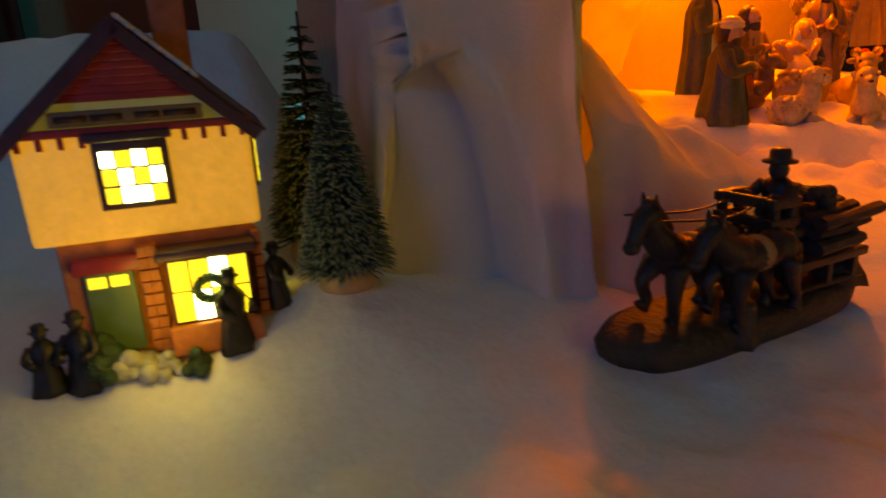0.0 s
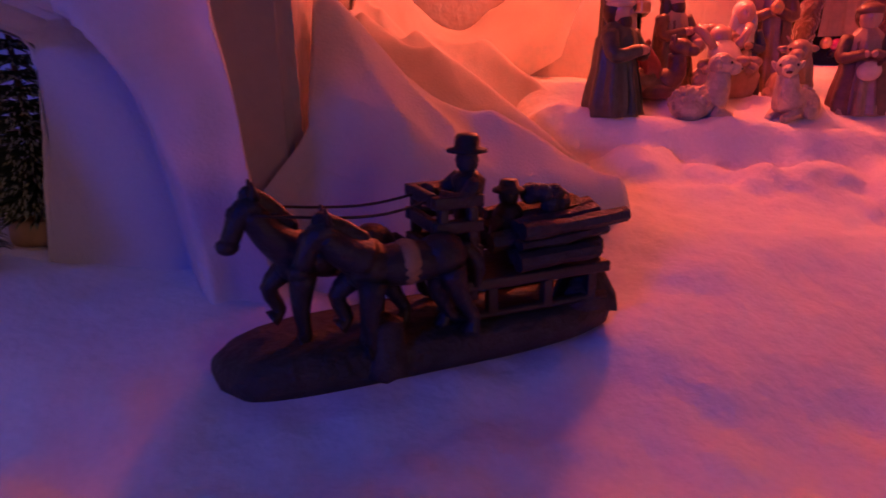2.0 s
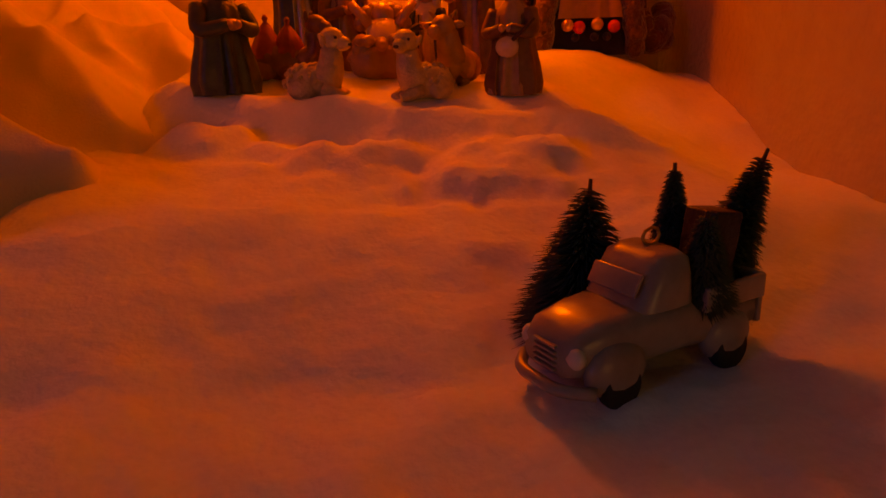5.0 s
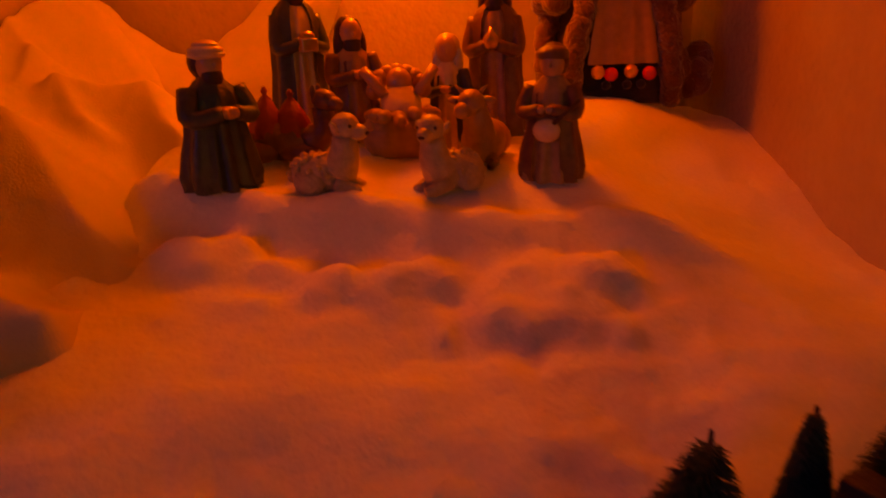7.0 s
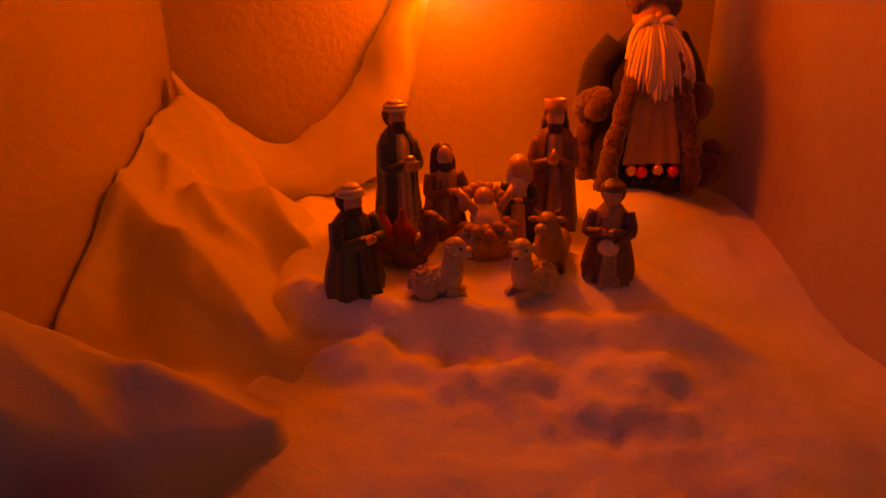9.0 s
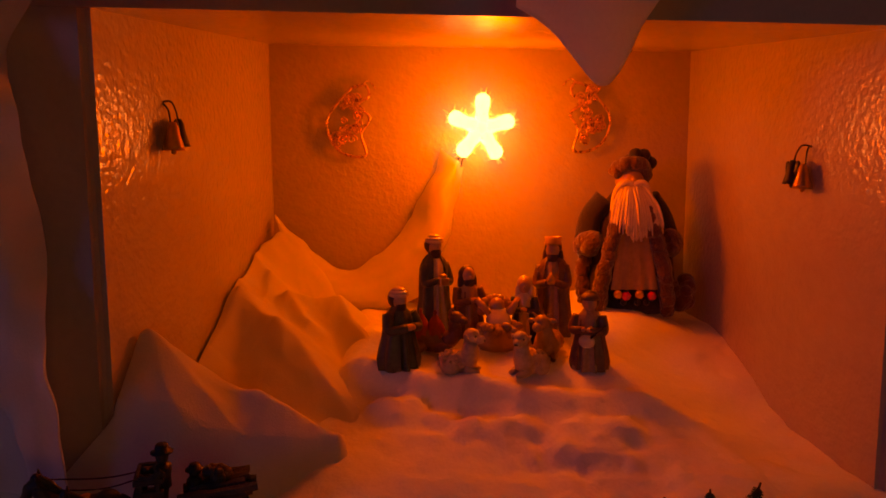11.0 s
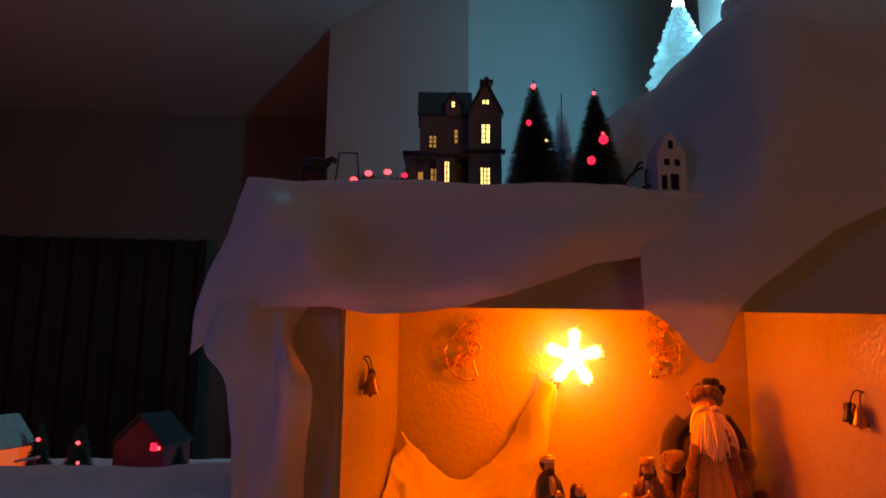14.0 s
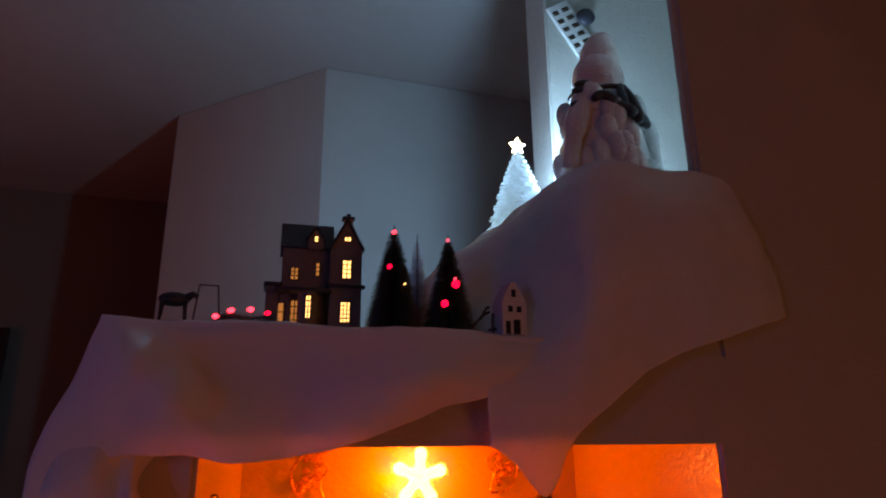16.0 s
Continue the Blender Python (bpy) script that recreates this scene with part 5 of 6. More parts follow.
    add_box(b, (-0.032, -0.006, 0.027), (-0.018, 0.008, 0.058), 0.001, pose(0, 0, 0, 0, -8, 0))
    part("crate", b, M_RESIN, top, "dark wrapped parcel in the cargo bed")
    z = snow_height(0.735, 0.335)
    m = pose(0.735, 0.338, z - 0.0005, 0, 0, 202)
    top.matrix_world = m
    for n, (dx, dy, dz, h, r, tx, ty) in enumerate(((0.004, -0.028, 0.004, 0.060, 0.027, 4, -8), (-0.035, -0.002, 0.016, 0.064, 0.016, 2, -30), (-0.031, -0.016, 0.024, 0.044, 0.009, 4, -4), (-0.020, 0.009, 0.024, 0.034, 0.011, -5, 8))):
        brush_tree("bottle_brush_tree", 0, 0, 0, h, r, "small dark bottle brush tree loaded with the toy truck", M_NEEDLE if n != 2 else M_NEEDLE_LIGHT, 2200, "truck trees", False, M_NEEDLE,
                   m=m @ pose(dx, dy, dz, tx, ty, 0), twist=0.0005)


truck()


# ---------------- the village shop ----------------
def shop():
    """A jettied ceramic shop, front towards -y; 0.078 wide, 0.12 high."""
    top = thing("lit_ceramic_shop", "lit ceramic village shop with red gable and ochre walls", "model house")
    W, D, H1, H2, HA = 0.039, 0.062, 0.046, 0.085, 0.121
    b = box((-W + 0.006, 0.003, 0), (W - 0.003, D, H1), 0.001)
    part("ground_floor", b, M_BRICK, top, "orange brick ground floor")
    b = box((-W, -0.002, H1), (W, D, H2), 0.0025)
    part("upper_floor", b, M_PUB_WALL, top, "ochre plaster upper storey with its own added glow")
    bm = bmesh.new()
    tri = [(-W + 0.001, H2), (W - 0.001, H2), (0, HA - 0.004)]
    for y in (0.0, D):
        for x, z in tri:
            bm.verts.new((x, y, z))
    bm.verts.ensure_lookup_table()
    v = bm.verts
    for f in ((0, 1, 2), (3, 5, 4), (0, 3, 4, 1), (1, 4, 5, 2), (2, 5, 3, 0)):
        bm.faces.new([v[i] for i in f])
    part("gable", bm, M_PUB_CREAM, top, "cream plaster gable with a faint added glow", False)
    # red boards across the gable
    for k in range(9):
        z = 0.0952 + 0.0026 * k
        half = W * (HA - 0.0045 - z) / (HA - H2)
        if half < 0.001:
            break
        part("board", box((-half, -0.0022, z), (half, 0.0005, z + 0.00255), 0.0003), M_PUB_RED, top)
    for s in (-1, 1):
        a = math.degrees(math.atan2(HA - H2, W))
        L = math.hypot(HA - H2, W) + 0.006
        m = pose(0, 0, HA, 0, s * a, 0)
        rf = part("roof", box((0 if s > 0 else -L, -0.0044, -0.0026), (L if s > 0 else 0, D + 0.004, 0.0), 0.0008, m), M_PUB_ROOF, top, "dark tiled roof slope", False)
        part("bargeboard", box((0 if s > 0 else -L, -0.0062, -0.0040), (L if s > 0 else 0, -0.0046, 0.0005), 0.0004, m), M_PUB_DARK, rf, "dark plum bargeboard", False)
        for j in range(6):
            x0, x1 = sorted((s * L * j / 6, s * L * (j + 1) / 6 + s * 0.001))
            part("tile_course", box((x0, -0.0042, 0.0002), (x1, D + 0.0035, 0.0012), 0.0003, m @ pose(0, 0, 0.0004, 0, 0, 0)), M_PUB_ROOF, rf, "", False)
    part("chimney", box((0.010, 0.020, 0.100), (0.022, 0.034, 0.142), 0.001), M_BRICK, top, "brick chimney")
    # sign board with unreadable words as bars
    sg = part("sign_board", box((-0.025, -0.0045, 0.0873), (0.024, -0.002, 0.0925), 0.0005), M_SIGN, top, "olive sign board")
    for x0, x1 in ((-0.023, -0.013), (-0.012, -0.002), (0.002, 0.010), (0.011, 0.022)):
        part("lettering", box((x0, -0.0049, 0.0888), (x1, -0.0044, 0.0910)), M_SIGN_INK, sg, "unreadable dark lettering")
    part("beam", box((-W - 0.001, -0.0050, H2 - 0.0010), (W + 0.001, -0.001, H2 + 0.0018), 0.0006), M_PUB_RED, top, "maroon timber beam")
    for k in range(12):
        x = -W + 0.003 + k * 0.0066
        if abs(x + 0.002) < 0.014:
            continue
        part("corbel", box((x - 0.0009, -0.0040, H2 - 0.005), (x + 0.0009, -0.0019, H2 - 0.0010), 0.0003), M_PUB_RED, top)
    # upper window
    wd = part("upper_window", box((-0.014, -0.0040, 0.0575), (0.0105, -0.0015, 0.0815), 0.0006), M_PUB_DARK, top, "dark framed window with lit panes")
    for i in range(4):
        for j in range(3):
            hot = (i, j) in ((0, 2), (2, 2), (1, 1), (3, 1), (1, 0), (2, 0))
            x, z = -0.0118 + 0.0052 * i, 0.0598 + 0.0064 * j
            part("pane", box((x, -0.0046, z), (x + 0.0044, -0.0039, z + 0.0056), 0.0002), M_PANE_HOT if hot else M_PANE, wd)
    part("window_hood", box((-0.016, -0.0060, 0.0815), (0.0125, -0.0010, 0.0850), 0.0010), M_PUB_DARK, top, "dark timber hood")
    # bay shop window
    bay = part("bay_window", box((0.003, -0.0080, 0.012), (0.0325, 0.004, 0.038), 0.0010), M_PUB_DARK, top, "projecting bay window with lit panes")
    for i in range(4):
        for j in range(2):
            hot = (i, j) in ((1, 0), (2, 1))
            x, z = 0.0042 + 0.0070 * i, 0.0135 + 0.0120 * j
            part("pane", box((x, -0.0088, z), (x + 0.0062, -0.0078, z + 0.0112), 0.0002), M_PANE_HOT if hot else M_PANE, bay)
    wr = bmesh.new()
    for k in range(14):
        a = k * 2 * math.pi / 14
        add_ball(wr, (0.0175 + 0.0048 * math.cos(a), -0.0098, 0.0255 + 0.0042 * math.sin(a)), 0.0019, seg=6)
    part("wreath", wr, M_LEAF, bay, "dark green wreath")
    part("bay_sill", box((0.001, -0.0100, 0.0), (0.0345, 0.003, 0.012), 0.0010), M_BRICK, top, "orange brick base of the bay")
    bm = bmesh.new()
    add_box(bm, (0.000, -0.0115, 0.038), (0.036, 0.002, 0.0415), 0.0012)
    part("bay_roof", bm, M_PUB_DARK, top, "dark plum bay roof")
    # windows in the gable end's flank
    for x, y0, z0, hgt in ((W, 0.014, 0.0575, 0.022), (W - 0.003, 0.016, 0.010, 0.026)):
        sw = part("side_window", box((x - 0.0005, y0, z0), (x + 0.0018, y0 + 0.020, z0 + hgt), 0.0005), M_PUB_DARK, top, "dark framed side window with lit panes")
        for i in range(2):
            for j in range(3):
                y, z = y0 + 0.0020 + 0.0086 * i, z0 + 0.0018 + (hgt - 0.0028) / 3 * j
                part("pane", box((x + 0.0014, y, z), (x + 0.0024, y + 0.0074, z + (hgt - 0.0028) / 3 - 0.0009), 0.0002), M_PANE, sw)
    for k in range(9):
        part("brick", box((W - 0.0036, 0.0034, 0.001 + 0.0047 * k), (W - 0.0018, 0.0088 - 0.0012 * (k % 2), 0.0052 + 0.0047 * k), 0.0003), M_BRICK, top)
    slope = math.degrees(math.atan2(HA - H2, W))
    bm = bmesh.new()
    for k in range(16):
        add_ball(bm, pose(0, 0, HA, 0, slope, 0) @ Vector((0.001 + 0.0019 * k, -0.0030 + 0.0008 * math.sin(2.3 * k), 0.0020)), (0.0021, 0.0026 + 0.0006 * math.sin(1.7 * k), 0.0011), pose(0, 0, 0, 0, slope, 0), 10)
    part("roof_snow", bm, M_WHITE_CER, top, "strip of white glazed snow on the roof edge")
    # door
    dr = part("door", box((-0.026, 0.0005, 0.002), (-0.009, 0.0035, 0.034), 0.0006), M_DOOR, top, "green door with lit panes")
    for i in range(2):
        part("pane", box((-0.0245 + 0.0075 * i, -0.0004, 0.0285), (-0.0185 + 0.0075 * i, 0.001, 0.0325), 0.0002), M_PANE, dr)
    part("door_frame", box((-0.029, -0.001, 0.034), (-0.006, 0.003, 0.040), 0.0006), M_PUB_RED, top, "maroon door lintel")
    for x in (-0.0065, -0.0030, 0.0345):
        for k in range(9):
            part("brick", box((x, -0.0022 + 0.0004 * (k % 2), 0.001 + 0.0047 * k), (x + 0.0034, 0.0032, 0.0052 + 0.0047 * k), 0.0003), M_BRICK, top)
    z = snow_height(0.14, 0.42)
    top.matrix_world = pose(0.139, 0.412, z - 0.001, 0, 0, 2) @ Matrix.Scale(0.985, 4)
    return top


shop()


def villager(x, y, h, label, turn=0.0):
    bm = bmesh.new()
    add_lathe(bm, [(0.24 * h, 0), (0.22 * h, 0.1 * h), (0.15 * h, 0.45 * h), (0.17 * h, 0.68 * h), (0.07 * h, 0.80 * h)], 18, folds=6, depth=0.1, sy=0.8)
    add_ball(bm, (0, 0, 0.87 * h), 0.085 * h, seg=10)
    add_lathe(bm, [(0.13 * h, 0), (0.09 * h, 0.02 * h), (0.085 * h, 0.09 * h), (0.05 * h, 0.11 * h)], 12, Matrix.Translation((0, 0, 0.91 * h)))
    for s in (-1, 1):
        add_tube(bm, smooth_path([(s * 0.14 * h, 0, 0.70 * h), (s * 0.22 * h, -0.08 * h, 0.55 * h), (s * 0.12 * h, -0.20 * h, 0.48 * h)], 3), 0.055 * h, 8)
    ob = mesh_ob("villager_figurine", bm, M_RESIN)
    ob.matrix_world = pose(x, y, snow_height(x, y) - 0.001, 0, 0, turn)
    tagged(ob, label, "figurine", "village figures")


villager(0.163, 0.403, 0.032, "dark ceramic villager standing at the shop window", 40)
villager(0.110, 0.403, 0.030, "dark ceramic villager near the shop door", -20)
villager(0.098, 0.404, 0.026, "small dark ceramic villager near the shop door", 10)
villager(0.180, 0.416, 0.026, "dark ceramic villager beside the shop corner", 60)


def bush(x, y, r, label, m=M_LEAF, name="bush", category="bush"):
    bm = bmesh.new()
    for k in range(22):
        a, q = random.uniform(0, 6.28), random.random()
        add_ball(bm, (r * 0.7 * q * math.cos(a), r * 0.7 * q * math.sin(a), r * (0.3 + 1.1 * (1 - q) * random.random())), r * random.uniform(0.25, 0.45), seg=8)
    ob = mesh_ob(name, bm, m)
    ob.matrix_world = pose(x, y, snow_height(x, y) - 0.001)
    tagged(ob, label, category)


bush(0.148, 0.400, 0.0065, "small dark green bush before the shop")
bush(0.126, 0.403, 0.009, "snowy grey stone heap before the shop", M_STONE, "stone_heap", "stones")
bush(0.138, 0.402, 0.006, "snowy grey stones before the shop", M_STONE, "stone_heap", "stones")
bush(0.117, 0.405, 0.012, "dark green shrub beside the shop door")


# ---------------- things on the mantel ----------------
M_PANE_DIM = mat("dim_house_pane", (0.5, 0.35, 0.2), 0.3, vary=0.2, scale=60, emit=(1.0, 0.50, 0.20), strength=0.22)
def lit_window(parent, x, y, z, w, h, cols, rows, material, arch=False, axis="y"):
    def bx(a0, b0, a1, b1, d0, d1):
        return box((a0, y - d1, b0), (a1, y - d0, b1)) if axis == "y" else box((y - d1, a0, b0), (y - d0, a1, b1))
    win = part("window", bx(x - 0.0008, z - 0.0008, x + w + 0.0008, z + h + 0.0008, 0.0, 0.0008), M_HOUSE_ROOF, parent, "small lit window")
    for i in range(cols):
        for j in range(rows):
            part("pane", bx(x + w * i / cols + 0.0007, z + h * j / rows + 0.0007, x + w * (i + 1) / cols - 0.0007, z + h * (j + 1) / rows - 0.0007, 0.0006, 0.0014), material, win)


def gable_house(parent, x0, x1, y0, y1, z0, z1, apex, along, over=0.003):
    part("wall", box((x0, y0, z0), (x1, y1, z1), 0.0006), M_HOUSE, parent, "grey-brown clapboard wall")
    bm = bmesh.new()
    if along == "y":
        pts = [(x0, z1), (x1, z1), ((x0 + x1) / 2, apex)]
        vs = [bm.verts.new((x, y, z)) for y in (y0, y1) for x, z in pts]
    else:
        pts = [(y0, z1), (y1, z1), ((y0 + y1) / 2, apex)]
        vs = [bm.verts.new((x, y, z)) for x in (x0, x1) for y, z in pts]
    for f in ((0, 1, 2), (3, 5, 4), (0, 3, 4, 1), (1, 4, 5, 2), (2, 5, 3, 0)):
        bm.faces.new([vs[i] for i in f])
    part("gable", bm, M_HOUSE, parent, "", False)
    half = ((x1 - x0) if along == "y" else (y1 - y0)) / 2
    L = math.hypot(half, apex - z1) + over
    a = math.degrees(math.atan2(apex - z1, half))
    for s in (-1, 1):
        lo, hi = (0, L) if s > 0 else (-L, 0)
        if along == "y":
            m = pose((x0 + x1) / 2, 0, apex + 0.001, 0, s * a, 0)
            b = box((lo, y0 - over, -0.0014), (hi, y1 + over, 0.0014), 0.0004, m)
        else:
            m = pose(0, (y0 + y1) / 2, apex + 0.001, -s * a, 0, 0)
            b = box((x0 - over, lo, -0.0014), (x1 + over, hi, 0.0014), 0.0004, m)
        part("roof", b, M_HOUSE_ROOF, parent, "dark slate roof slope", False)


def mantel_house():
    top = thing("lit_victorian_house", "dark ceramic victorian house with glowing windows on the mantel", "model house")
    # front gable wing on the right, long wing on the left
    gable_house(top, 0.010, 0.046, -0.005, 0.060, 0, 0.118, 0.156, "y")
    gable_house(top, -0.044, 0.012, 0.014, 0.056, 0, 0.122, 0.158, "x")
    gable_house(top, -0.016, 0.002, 0.006, 0.030, 0.118, 0.132, 0.146, "y", 0.002)
    part("porch_roof", box((-0.050, -0.012, 0.058), (0.012, 0.020, 0.063), 0.0012, pose(0, 0, 0, 6, 0, 0)), M_HOUSE_ROOF, top, "dark porch roof")
    part("band_roof", box((0.006, -0.010, 0.066), (0.050, 0.002, 0.070), 0.0012), M_HOUSE_ROOF, top, "dark skirt roof")
    for x in (-0.047, -0.034, -0.021, -0.008):
        bm = bmesh.new()
        add_tube(bm, [(x, -0.009, 0), (x, -0.009, 0.060)], 0.0012, 8)
        part("porch_post", bm, M_HOUSE, top)
    bm = bmesh.new()
    add_lathe(bm, [(0.011, 0), (0.011, 0.056), (0.012, 0.058), (0.002, 0.066)], 8, Matrix.Translation((-0.014, -0.004, 0)))
    bay = part("bay", bm, M_HOUSE, top, "half-round bay", False)
    part("side_porch", box((-0.060, 0.016, 0.0), (-0.044, 0.052, 0.070), 0.001), M_HOUSE, top, "low side wing")
    part("side_roof", box((-0.063, 0.012, 0.070), (-0.042, 0.054, 0.0745), 0.001), M_HOUSE_ROOF, top, "dark flat side roof")
    ch = part("chimney", box((0.026, 0.016, 0.148), (0.036, 0.026, 0.166), 0.0006), M_BRICK, top, "small chimney")
    part("chimney_cap", box((0.0235, 0.0135, 0.166), (0.0385, 0.0285, 0.1685), 0.0006), M_HOUSE_ROOF, ch)
    part("chimney_pot", box((0.0285, 0.0185, 0.1685), (0.0335, 0.0235, 0.174), 0.0006), M_HOUSE_ROOF, ch)
    lit_window(top, 0.0225, -0.0052, 0.022, 0.011, 0.026, 3, 5, M_PANE_SOFT)
    lit_window(top, 0.0235, -0.0052, 0.078, 0.010, 0.024, 2, 4, M_PANE_SOFT)
    lit_window(top, 0.0245, -0.0052, 0.127, 0.008, 0.006, 2, 1, M_PANE_SOFT)
    lit_window(top, -0.006, 0.0138, 0.084, 0.005, 0.018, 1, 3, M_PANE_DIM)
    lit_window(top, -0.034, 0.0138, 0.078, 0.009, 0.016, 2, 3, M_PANE_DIM)
    lit_window(top, -0.0095, 0.0058, 0.127, 0.005, 0.008, 1, 2, M_PANE_SOFT)
    lit_window(top, -0.032, 0.0138, 0.018, 0.009, 0.034, 2, 4, M_PANE_DIM)
    lit_window(top, -0.0165, -0.0158, 0.024, 0.006, 0.028, 2, 4, M_PANE_SOFT)
    lit_window(top, -0.046, 0.0138, 0.012, 0.007, 0.036, 1, 3, M_PANE_DIM)
    top.matrix_world = pose(0.456, 0.538, MZ - 0.001, 0, 0, -4) @ Matrix.Diagonal((1.10, 1.05, 1.0, 1))


mantel_house()


def white_house():
    top = thing("white_ceramic_house", "small white ceramic stepped-gable house with dark openings", "model house")
    bm = bmesh.new()
    add_box(bm, (-0.016, 0, 0), (0.016, 0.026, 0.040), 0.001)
    for i in range(5):
        w = 0.0145 - 0.0026 * i
        add_box(bm, (-w, 0.0004 * i, 0.040 + 0.0046 * i), (w, 0.026, 0.0448 + 0.0046 * i), 0.0005)
    part("wall", bm, M_WHITE_CER, top, "white stepped wall", False)
    for x, z, w, h in ((-0.012, 0.0, 0.006, 0.016), (-0.002, 0.0, 0.009, 0.018), (-0.0085, 0.026, 0.006, 0.008), (0.003, 0.026, 0.006, 0.008), (-0.003, 0.044, 0.005, 0.010)):
        b = box((x, -0.0008, z + 0.001), (x + w, 0.0008, z + h), 0.0004)
        part("window", b, M_HOLE, top, "near-black panel for a shaded opening")
    top.matrix_world = pose(0.668, 0.424, MZ - 0.003, 0, 0, 4)


white_house()


def red_garland():
    top = thing("red_light_garland", "small greenery garland with glowing red bulbs", "string lights")
    bm = bmesh.new()
    path = smooth_path([(-0.030, 0, 0.006), (-0.015, -0.003, 0.010), (0.0, 0.002, 0.007), (0.018, -0.002, 0.010), (0.030, 0, 0.008)], 8)
    spikes(bm, [(p, Vector((0, 0, 0.1))) for p in path], 0.009, 14, 0.0005)
    part("greenery", bm, M_NEEDLE, top, "dark artificial greenery")
    for x, y, z, r, m in ((-0.031, -0.005, 0.008, 0.0028, M_RED_HOT), (-0.016, -0.006, 0.015, 0.0030, M_RED_HOT), (0.004, -0.006, 0.017, 0.0030, M_RED_HOT), (0.022, -0.006, 0.014, 0.0026, M_RED_LAMP), (-0.005, -0.008, 0.003, 0.0015, M_RED_LAMP)):
        b = bmesh.new()
        add_ball(b, (x, y, z), (r * 1.4, r, r), seg=10)
        part("bulb", b, m, top, "glowing red bulb")
    top.matrix_world = pose(0.368, 0.462, MZ)


red_garland()


def deer_and_swing():
    bm = bmesh.new()
    add_ball(bm, (0, 0, 0.026), (0.016, 0.007, 0.008))
    for x in (-0.011, 0.011):
        for y in (-0.004, 0.004):
            add_tube(bm, [(x, y, 0.024), (x * 1.15, y, 0.0)], [0.0026, 0.0014], 6)
    add_tube(bm, [(0.012, 0, 0.028), (0.019, 0, 0.033), (0.023, 0, 0.030)], [0.005, 0.0035, 0.003], 8)
    ob = mesh_ob("deer_figurine", bm, M_RESIN)
    ob.matrix_world = pose(0.294, 0.465, MZ - 0.0005, 0, 0, 5)
    tagged(ob, "small dark deer figurine standing on the mantel", "figurine")
    top = thing("toy_swing_frame", "thin dark wire swing frame on the mantel", "toy swing", pose(0.326, 0.505, MZ))
    for s in (-1, 1):
        b = bmesh.new()
        add_tube(b, [(s * 0.015, 0, 0), (s * 0.010, 0, 0.052)], 0.0008, 6)
        part("post", b, M_BLACK, top)
    b = bmesh.new()
    add_tube(b, [(-0.011, 0, 0.052), (0.011, 0, 0.052)], 0.0008, 6)
    part("crossbar", b, M_BLACK, top)
    tw = thing("twig_fence", "small dark twig fence beside the white house", "fence", pose(0.637, 0.440, MZ))
    for k, (a, c, e) in enumerate((((-0.018, 0, 0.004), (-0.004, 0, 0.020), (0.006, 0, 0.026)), ((-0.006, 0, 0.016), (0.002, 0, 0.030), (0.006, 0, 0.031)), ((0.010, 0, -0.001), (0.009, 0, 0.014), (0.010, 0, 0.024)), ((0.004, 0, 0.004), (0.014, 0, 0.006), (0.022, 0, 0.007)))):
        b = bmesh.new()
        add_tube(b, smooth_path([a, c, e], 3), 0.0016, 6)
        part("twig", b, M_HAIR, tw)


deer_and_swing()


def crystal_tree():
    top = thing("crystal_tree_lamp", "lit clear crystal tree with a glowing star top", "tree lamp")
    bm = bmesh.new()
    n, seg = 17, 40
    rings = []
    for i in range(n * 3 + 1):
        t = i / (n * 3)
        r = 0.046 * (1 - t) ** 0.8 + 0.004
        r *= (1.14, 0.96, 0.80)[i % 3]
        rings.append([bm.verts.new((r * (1 + 0.08 * math.sin(9 * a + i)) * math.cos(a), r * (1 + 0.08 * math.sin(9 * a + i)) * math.sin(a), 0.155 * t)) for a in (2 * math.pi * k / seg for k in range(seg))])
    for a, b in zip(rings, rings[1:]):
        for k in range(seg):
            bm.faces.new((a[k], a[(k + 1) % seg], b[(k + 1) % seg], b[k]))
    bm.faces.new(rings[-1]), bm.faces.new(rings[0][::-1])
    ob = part("tree_body", bm, M_CRYSTAL, top, "ridged clear body lit from within")
    ob.visible_shadow = False
    bm = bmesh.new()
    for k in range(5):
        a = math.pi / 2 + k * 2 * math.pi / 5
        d = Vector((math.cos(a), 0, math.sin(a)))
        add_tube(bm, [Vector((0, 0, 0.165)), Vector((0, 0, 0.165)) + d * 0.014], [0.0062, 0.0015], 8)
    ob = part("star_top", bm, M_CRYSTAL_TOP, top, "white-hot glowing star")
    ob.visible_shadow = False
    top.matrix_world = pose(0.838, 0.752, 0.895) @ Matrix.Scale(1.18, 4)


crystal_tree()


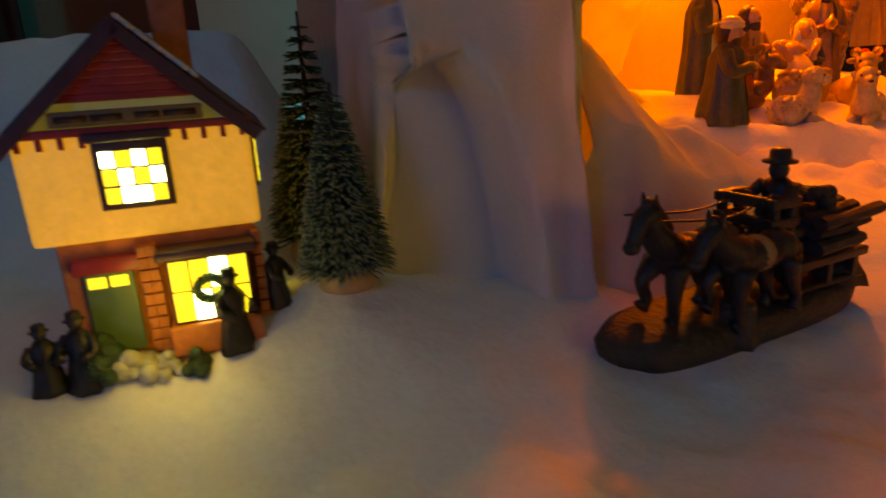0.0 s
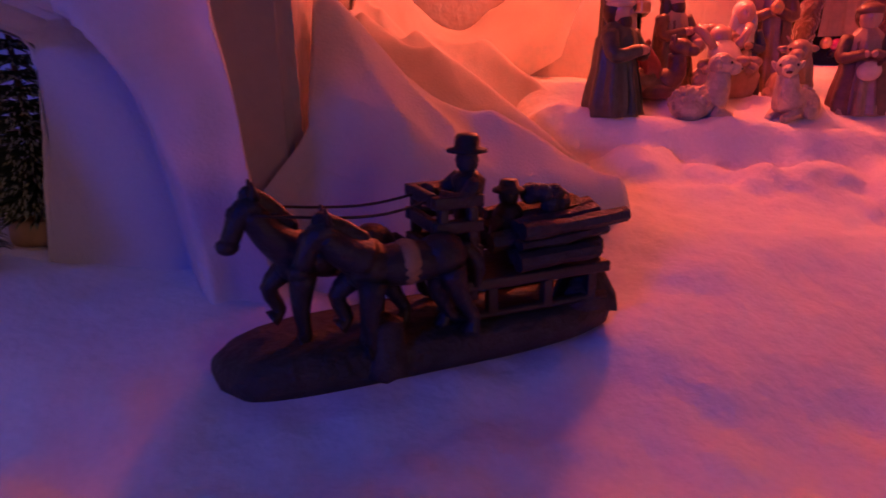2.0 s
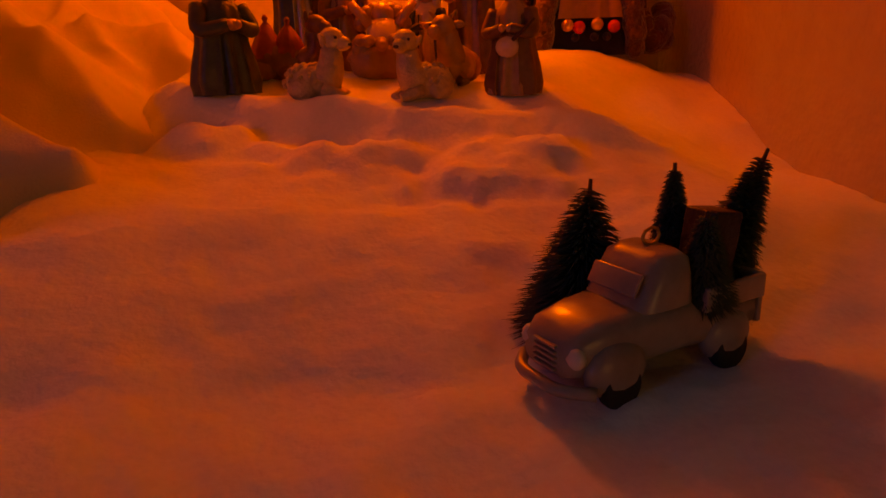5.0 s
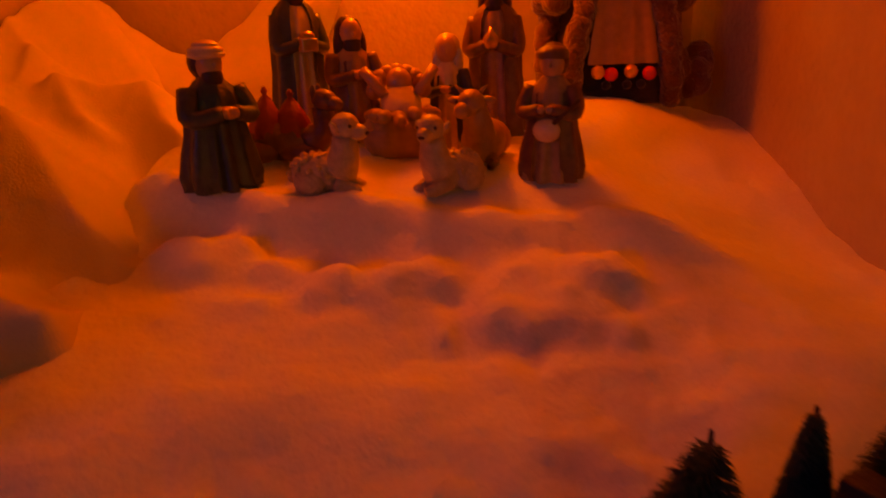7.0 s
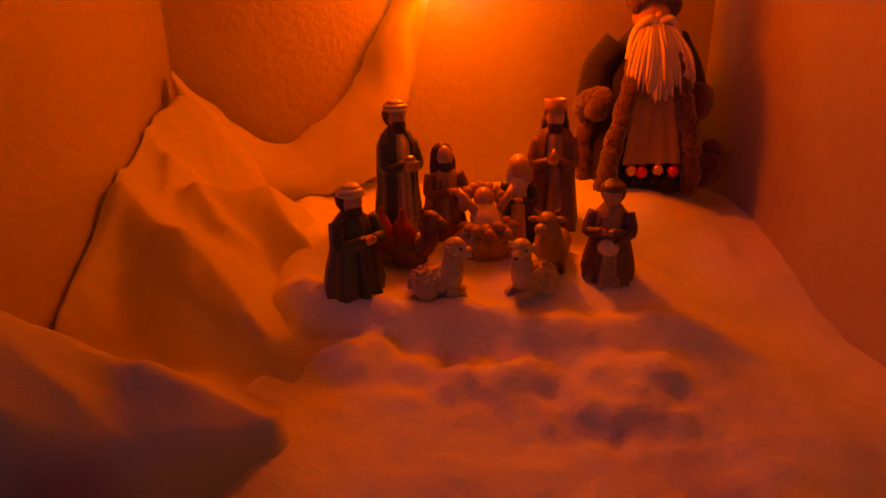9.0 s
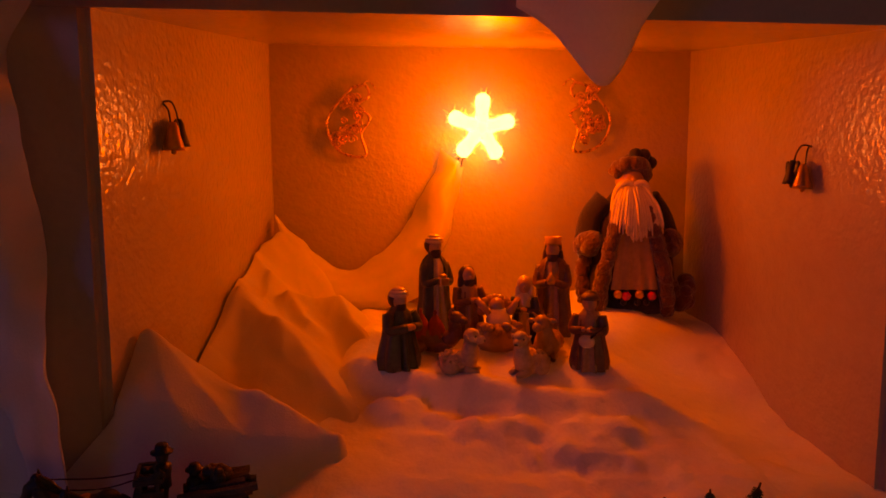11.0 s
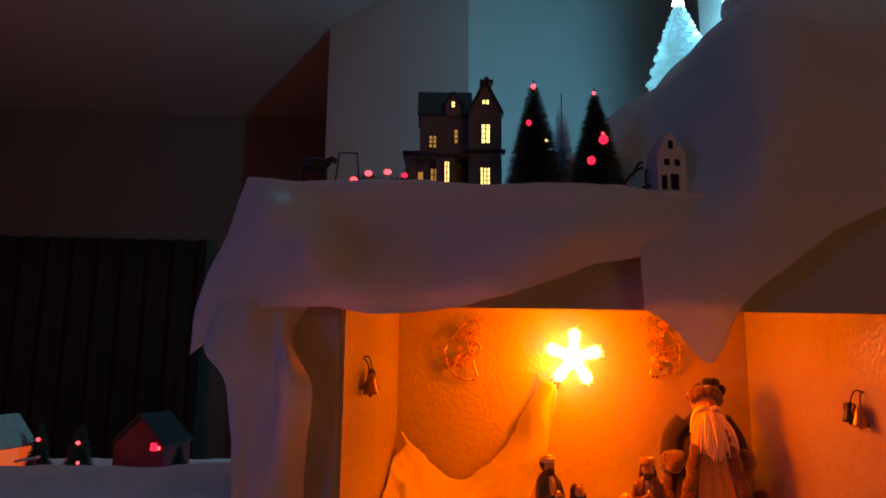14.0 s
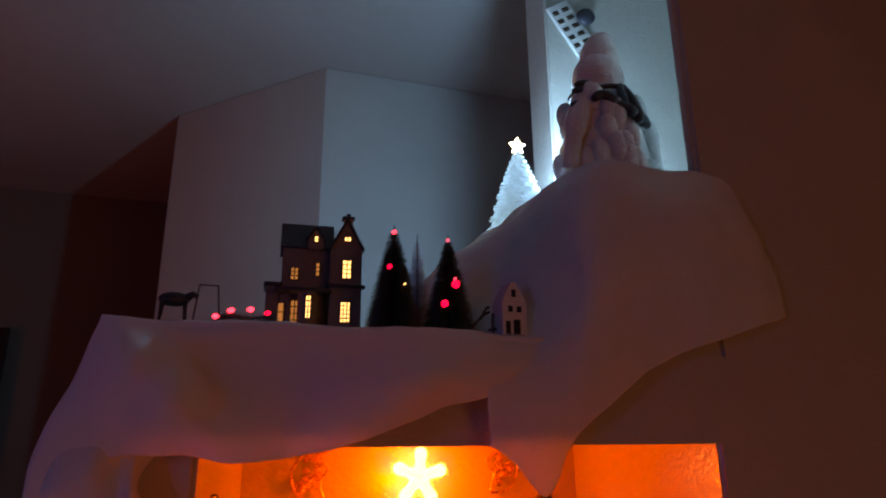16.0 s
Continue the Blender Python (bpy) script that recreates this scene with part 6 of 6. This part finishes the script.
def snow_doll():
    """A stout white fabric snowman in one plain shape."""
    bm = bmesh.new()
    white, dark = 0, 1
    add_lathe(bm, [(0.085, 0), (0.086, 0.02), (0.080, 0.07), (0.072, 0.12), (0.062, 0.16), (0.050, 0.185), (0.040, 0.20)], 40, index=white, sy=0.8, folds=6, depth=0.06)
    for k in range(60):
        a, z = random.uniform(0, 6.28), random.uniform(0, 0.17)
        r = 0.08 * (1 - 1.4 * z) + 0.004
        add_ball(bm, (r * math.cos(a), 0.8 * r * math.sin(a), z), (0.018, 0.014, 0.026), seg=10, index=white)
    add_ball(bm, (0, 0, 0.225), (0.047, 0.044, 0.050), index=white)
    add_ball(bm, (0.008, 0, 0.272), (0.036, 0.034, 0.040), index=white)
    add_ball(bm, (0.014, 0, 0.305), (0.026, 0.024, 0.018), index=white)
    add_tube(bm, smooth_path([(-0.05, -0.02, 0.17), (-0.085, -0.03, 0.10), (-0.100, -0.03, 0.03)], 5), [0.020] * 6 + [0.014] * 5, 12, white)
    add_tube(bm, smooth_path([(0.05, -0.02, 0.17), (0.075, -0.03, 0.11), (0.072, -0.04, 0.05)], 5), [0.020] * 6 + [0.014] * 5, 12, white)
    # ribbon with a bow
    add_tube(bm, [(0.052 * math.cos(a), 0.046 * math.sin(a), 0.187 + 0.004 * math.sin(3 * a)) for a in (2 * math.pi * k / 24 for k in range(25))], 0.0045, 8, dark)
    for pts in (((0.005, -0.05, 0.19), (0.012, -0.062, 0.16), (0.020, -0.068, 0.12)), ((0.0, -0.05, 0.19), (-0.004, -0.062, 0.15), (0.008, -0.07, 0.128)),
                ((-0.03, -0.055, 0.150), (0.0, -0.066, 0.140), (0.045, -0.060, 0.122)), ((-0.06, -0.05, 0.150), (-0.045, -0.055, 0.160), (-0.02, -0.06, 0.148))):
        add_tube(bm, smooth_path(pts, 4), [0.006, 0.007, 0.008, 0.008, 0.008, 0.009, 0.010, 0.010, 0.006], 8, dark)
    for p in ((-0.070, -0.03, 0.175), (-0.064, -0.03, 0.188), (-0.076, -0.03, 0.148)):
        add_ball(bm, p, (0.018, 0.006, 0.006), pose(0, 0, 0, 0, -25, 0), 10, dark)
    ob = mesh_ob("snowman_doll", bm, [M_WHITE_WOOL, M_RIBBON])
    ob.matrix_world = pose(0.925, 0.60, 0.930, 0, 0, 10)
    tagged(ob, "white wool snowman doll with a black ribbon bow", "doll")


snow_doll()


def hung_sign():
    top = thing("hanging_sign", "pale board with dark unreadable writing hung on the wall", "sign", pose(1.08, 0.8935, 1.47, 0, -34, 0) @ Matrix.Scale(1.09, 4))
    part("board", box((-0.030, 0, -0.09), (0.030, 0.006, 0.09), 0.001), M_WHITE_CER, top, "pale painted board")
    for i in range(7):
        for j in range(2):
            w = 0.016 + 0.006 * ((i * 3 + j) % 3) / 2
            part("writing", box((-0.025 + 0.027 * j, -0.0006, 0.066 - 0.021 * i), (-0.025 + 0.027 * j + w, 0.0002, 0.076 - 0.021 * i)), M_SIGN_INK, top, "dark unreadable writing")
    # unidentified rounded black shape beside the board
    b = bmesh.new()
    add_ball(b, (0.045, -0.004, 0.035), (0.024, 0.012, 0.020), seg=14)
    ob = mesh_ob("round_black_ornament", b, M_RIBBON)
    ob.matrix_world = pose(1.08, 0.8935, 1.47, 0, -34, 0) @ Matrix.Scale(1.09, 4)
    tagged(ob, "rounded black ornament clipped to the board", "ornament")


hung_sign()


# ---------------- the far village and the dark room ----------------
def far_house(x, y, w, d, h, material, roof, label, lit):
    top = thing("dark_village_house", label, "model house", group="far village houses")
    z = snow_height(x, y) - 0.004
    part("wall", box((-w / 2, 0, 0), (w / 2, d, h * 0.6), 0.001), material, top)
    for s in (-1, 1):
        a = math.degrees(math.atan2(h * 0.4, w / 2))
        L = math.hypot(w / 2, h * 0.4) + 0.005
        part("roof", box((0 if s > 0 else -L, -0.005, -0.003), (L if s > 0 else 0, d + 0.005, 0.003), 0.001, pose(0, 0, h, 0, s * a, 0)), roof, top, "snowy roof slope", False)
    bm = bmesh.new()
    vs = [bm.verts.new(p) for p in ((-w / 2, 0.001, h * 0.6), (w / 2, 0.001, h * 0.6), (0, 0.001, h - 0.002), (-w / 2, d, h * 0.6), (w / 2, d, h * 0.6), (0, d, h - 0.002))]
    for f in ((0, 1, 2), (3, 5, 4), (0, 3, 4, 1)):
        bm.faces.new([vs[i] for i in f])
    part("gable", bm, material, top, "", False)
    for i, (wx, wz, q) in enumerate(lit):
        part("window", box((wx - q, -0.002, wz), (wx + q, 0.0005, wz + 2 * q), 0.0005), M_RED_LAMP if i % 2 == 0 else M_RED_HOT, top, "red glowing window")
    top.matrix_world = pose(x, y, z, 0, 0, -20)


far_house(-0.245, 1.50, 0.15, 0.10, 0.17, M_PUB_RED, M_HOUSE_ROOF, "dark model house with a red-lit front in the far village", ((0.045, 0.085, 0.009), (0.060, 0.088, 0.004)))
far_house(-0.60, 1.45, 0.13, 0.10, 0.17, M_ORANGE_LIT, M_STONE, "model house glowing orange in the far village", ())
far_house(-0.90, 1.55, 0.15, 0.10, 0.18, M_HOUSE, M_STONE, "dark model house with a snowy roof in the far village", ((0.0, 0.06, 0.008),))
for bx, by, bh, br in ((-0.34, 1.40, 0.17, 0.050), (-0.47, 1.48, 0.16, 0.042), (-0.12, 1.42, 0.12, 0.036), (0.05, 1.30, 0.10, 0.032), (-0.72, 1.50, 0.18, 0.050)):
    brush_tree("bottle_brush_tree", bx, by, snow_height(bx, by) - 0.003, bh, br, "dark bottle brush tree in the far village", M_NEEDLE, 1100, "far village trees", False, twist=0.0014,
               lights=((-1.5, 0.7, 0.0045, M_RED_HOT), (-1.2, 0.45, 0.0035, M_RED_HOT)) if bx in (-0.34, -0.47) else ())


def street_post(x, y):
    top = thing("village_street_lamp", "small post with glowing red lamps in the far village", "street lamp", pose(x, y, snow_height(x, y) - 0.002))
    b = bmesh.new()
    add_tube(b, [(0, 0, 0), (0, 0, 0.085)], 0.006, 10)
    part("post", b, M_PUB_RED, top)
    part("roof", box((-0.020, -0.015, 0.085), (0.024, 0.015, 0.090), 0.001, pose(0, 0, 0, 0, -10, 0)), M_STONE, top, "snow covered cap")
    for z, q in ((0.055, 0.004), (0.022, 0.0035), (0.066, 0.005)):
        b = bmesh.new()
        add_ball(b, (0.002, -0.007, z), q, seg=10)
        part("bulb", b, M_RED_LAMP, top, "glowing red bulb")


street_post(-0.43, 1.38)

def curtain():
    def place(u, v):
        x = -2.4 + 1.7 * u
        return Vector((x, 3.52 + 0.03 * math.sin(x * 46), -0.72 + 1.85 * v))
    ob = mesh_ob("curtain", grid_bm(220, 6, place), M_CURTAIN)
    ob.modifiers.new("thickness", "SOLIDIFY").thickness = 0.004
    tagged(ob, "dark pleated floor-length curtain on the far wall", "curtain")


curtain()
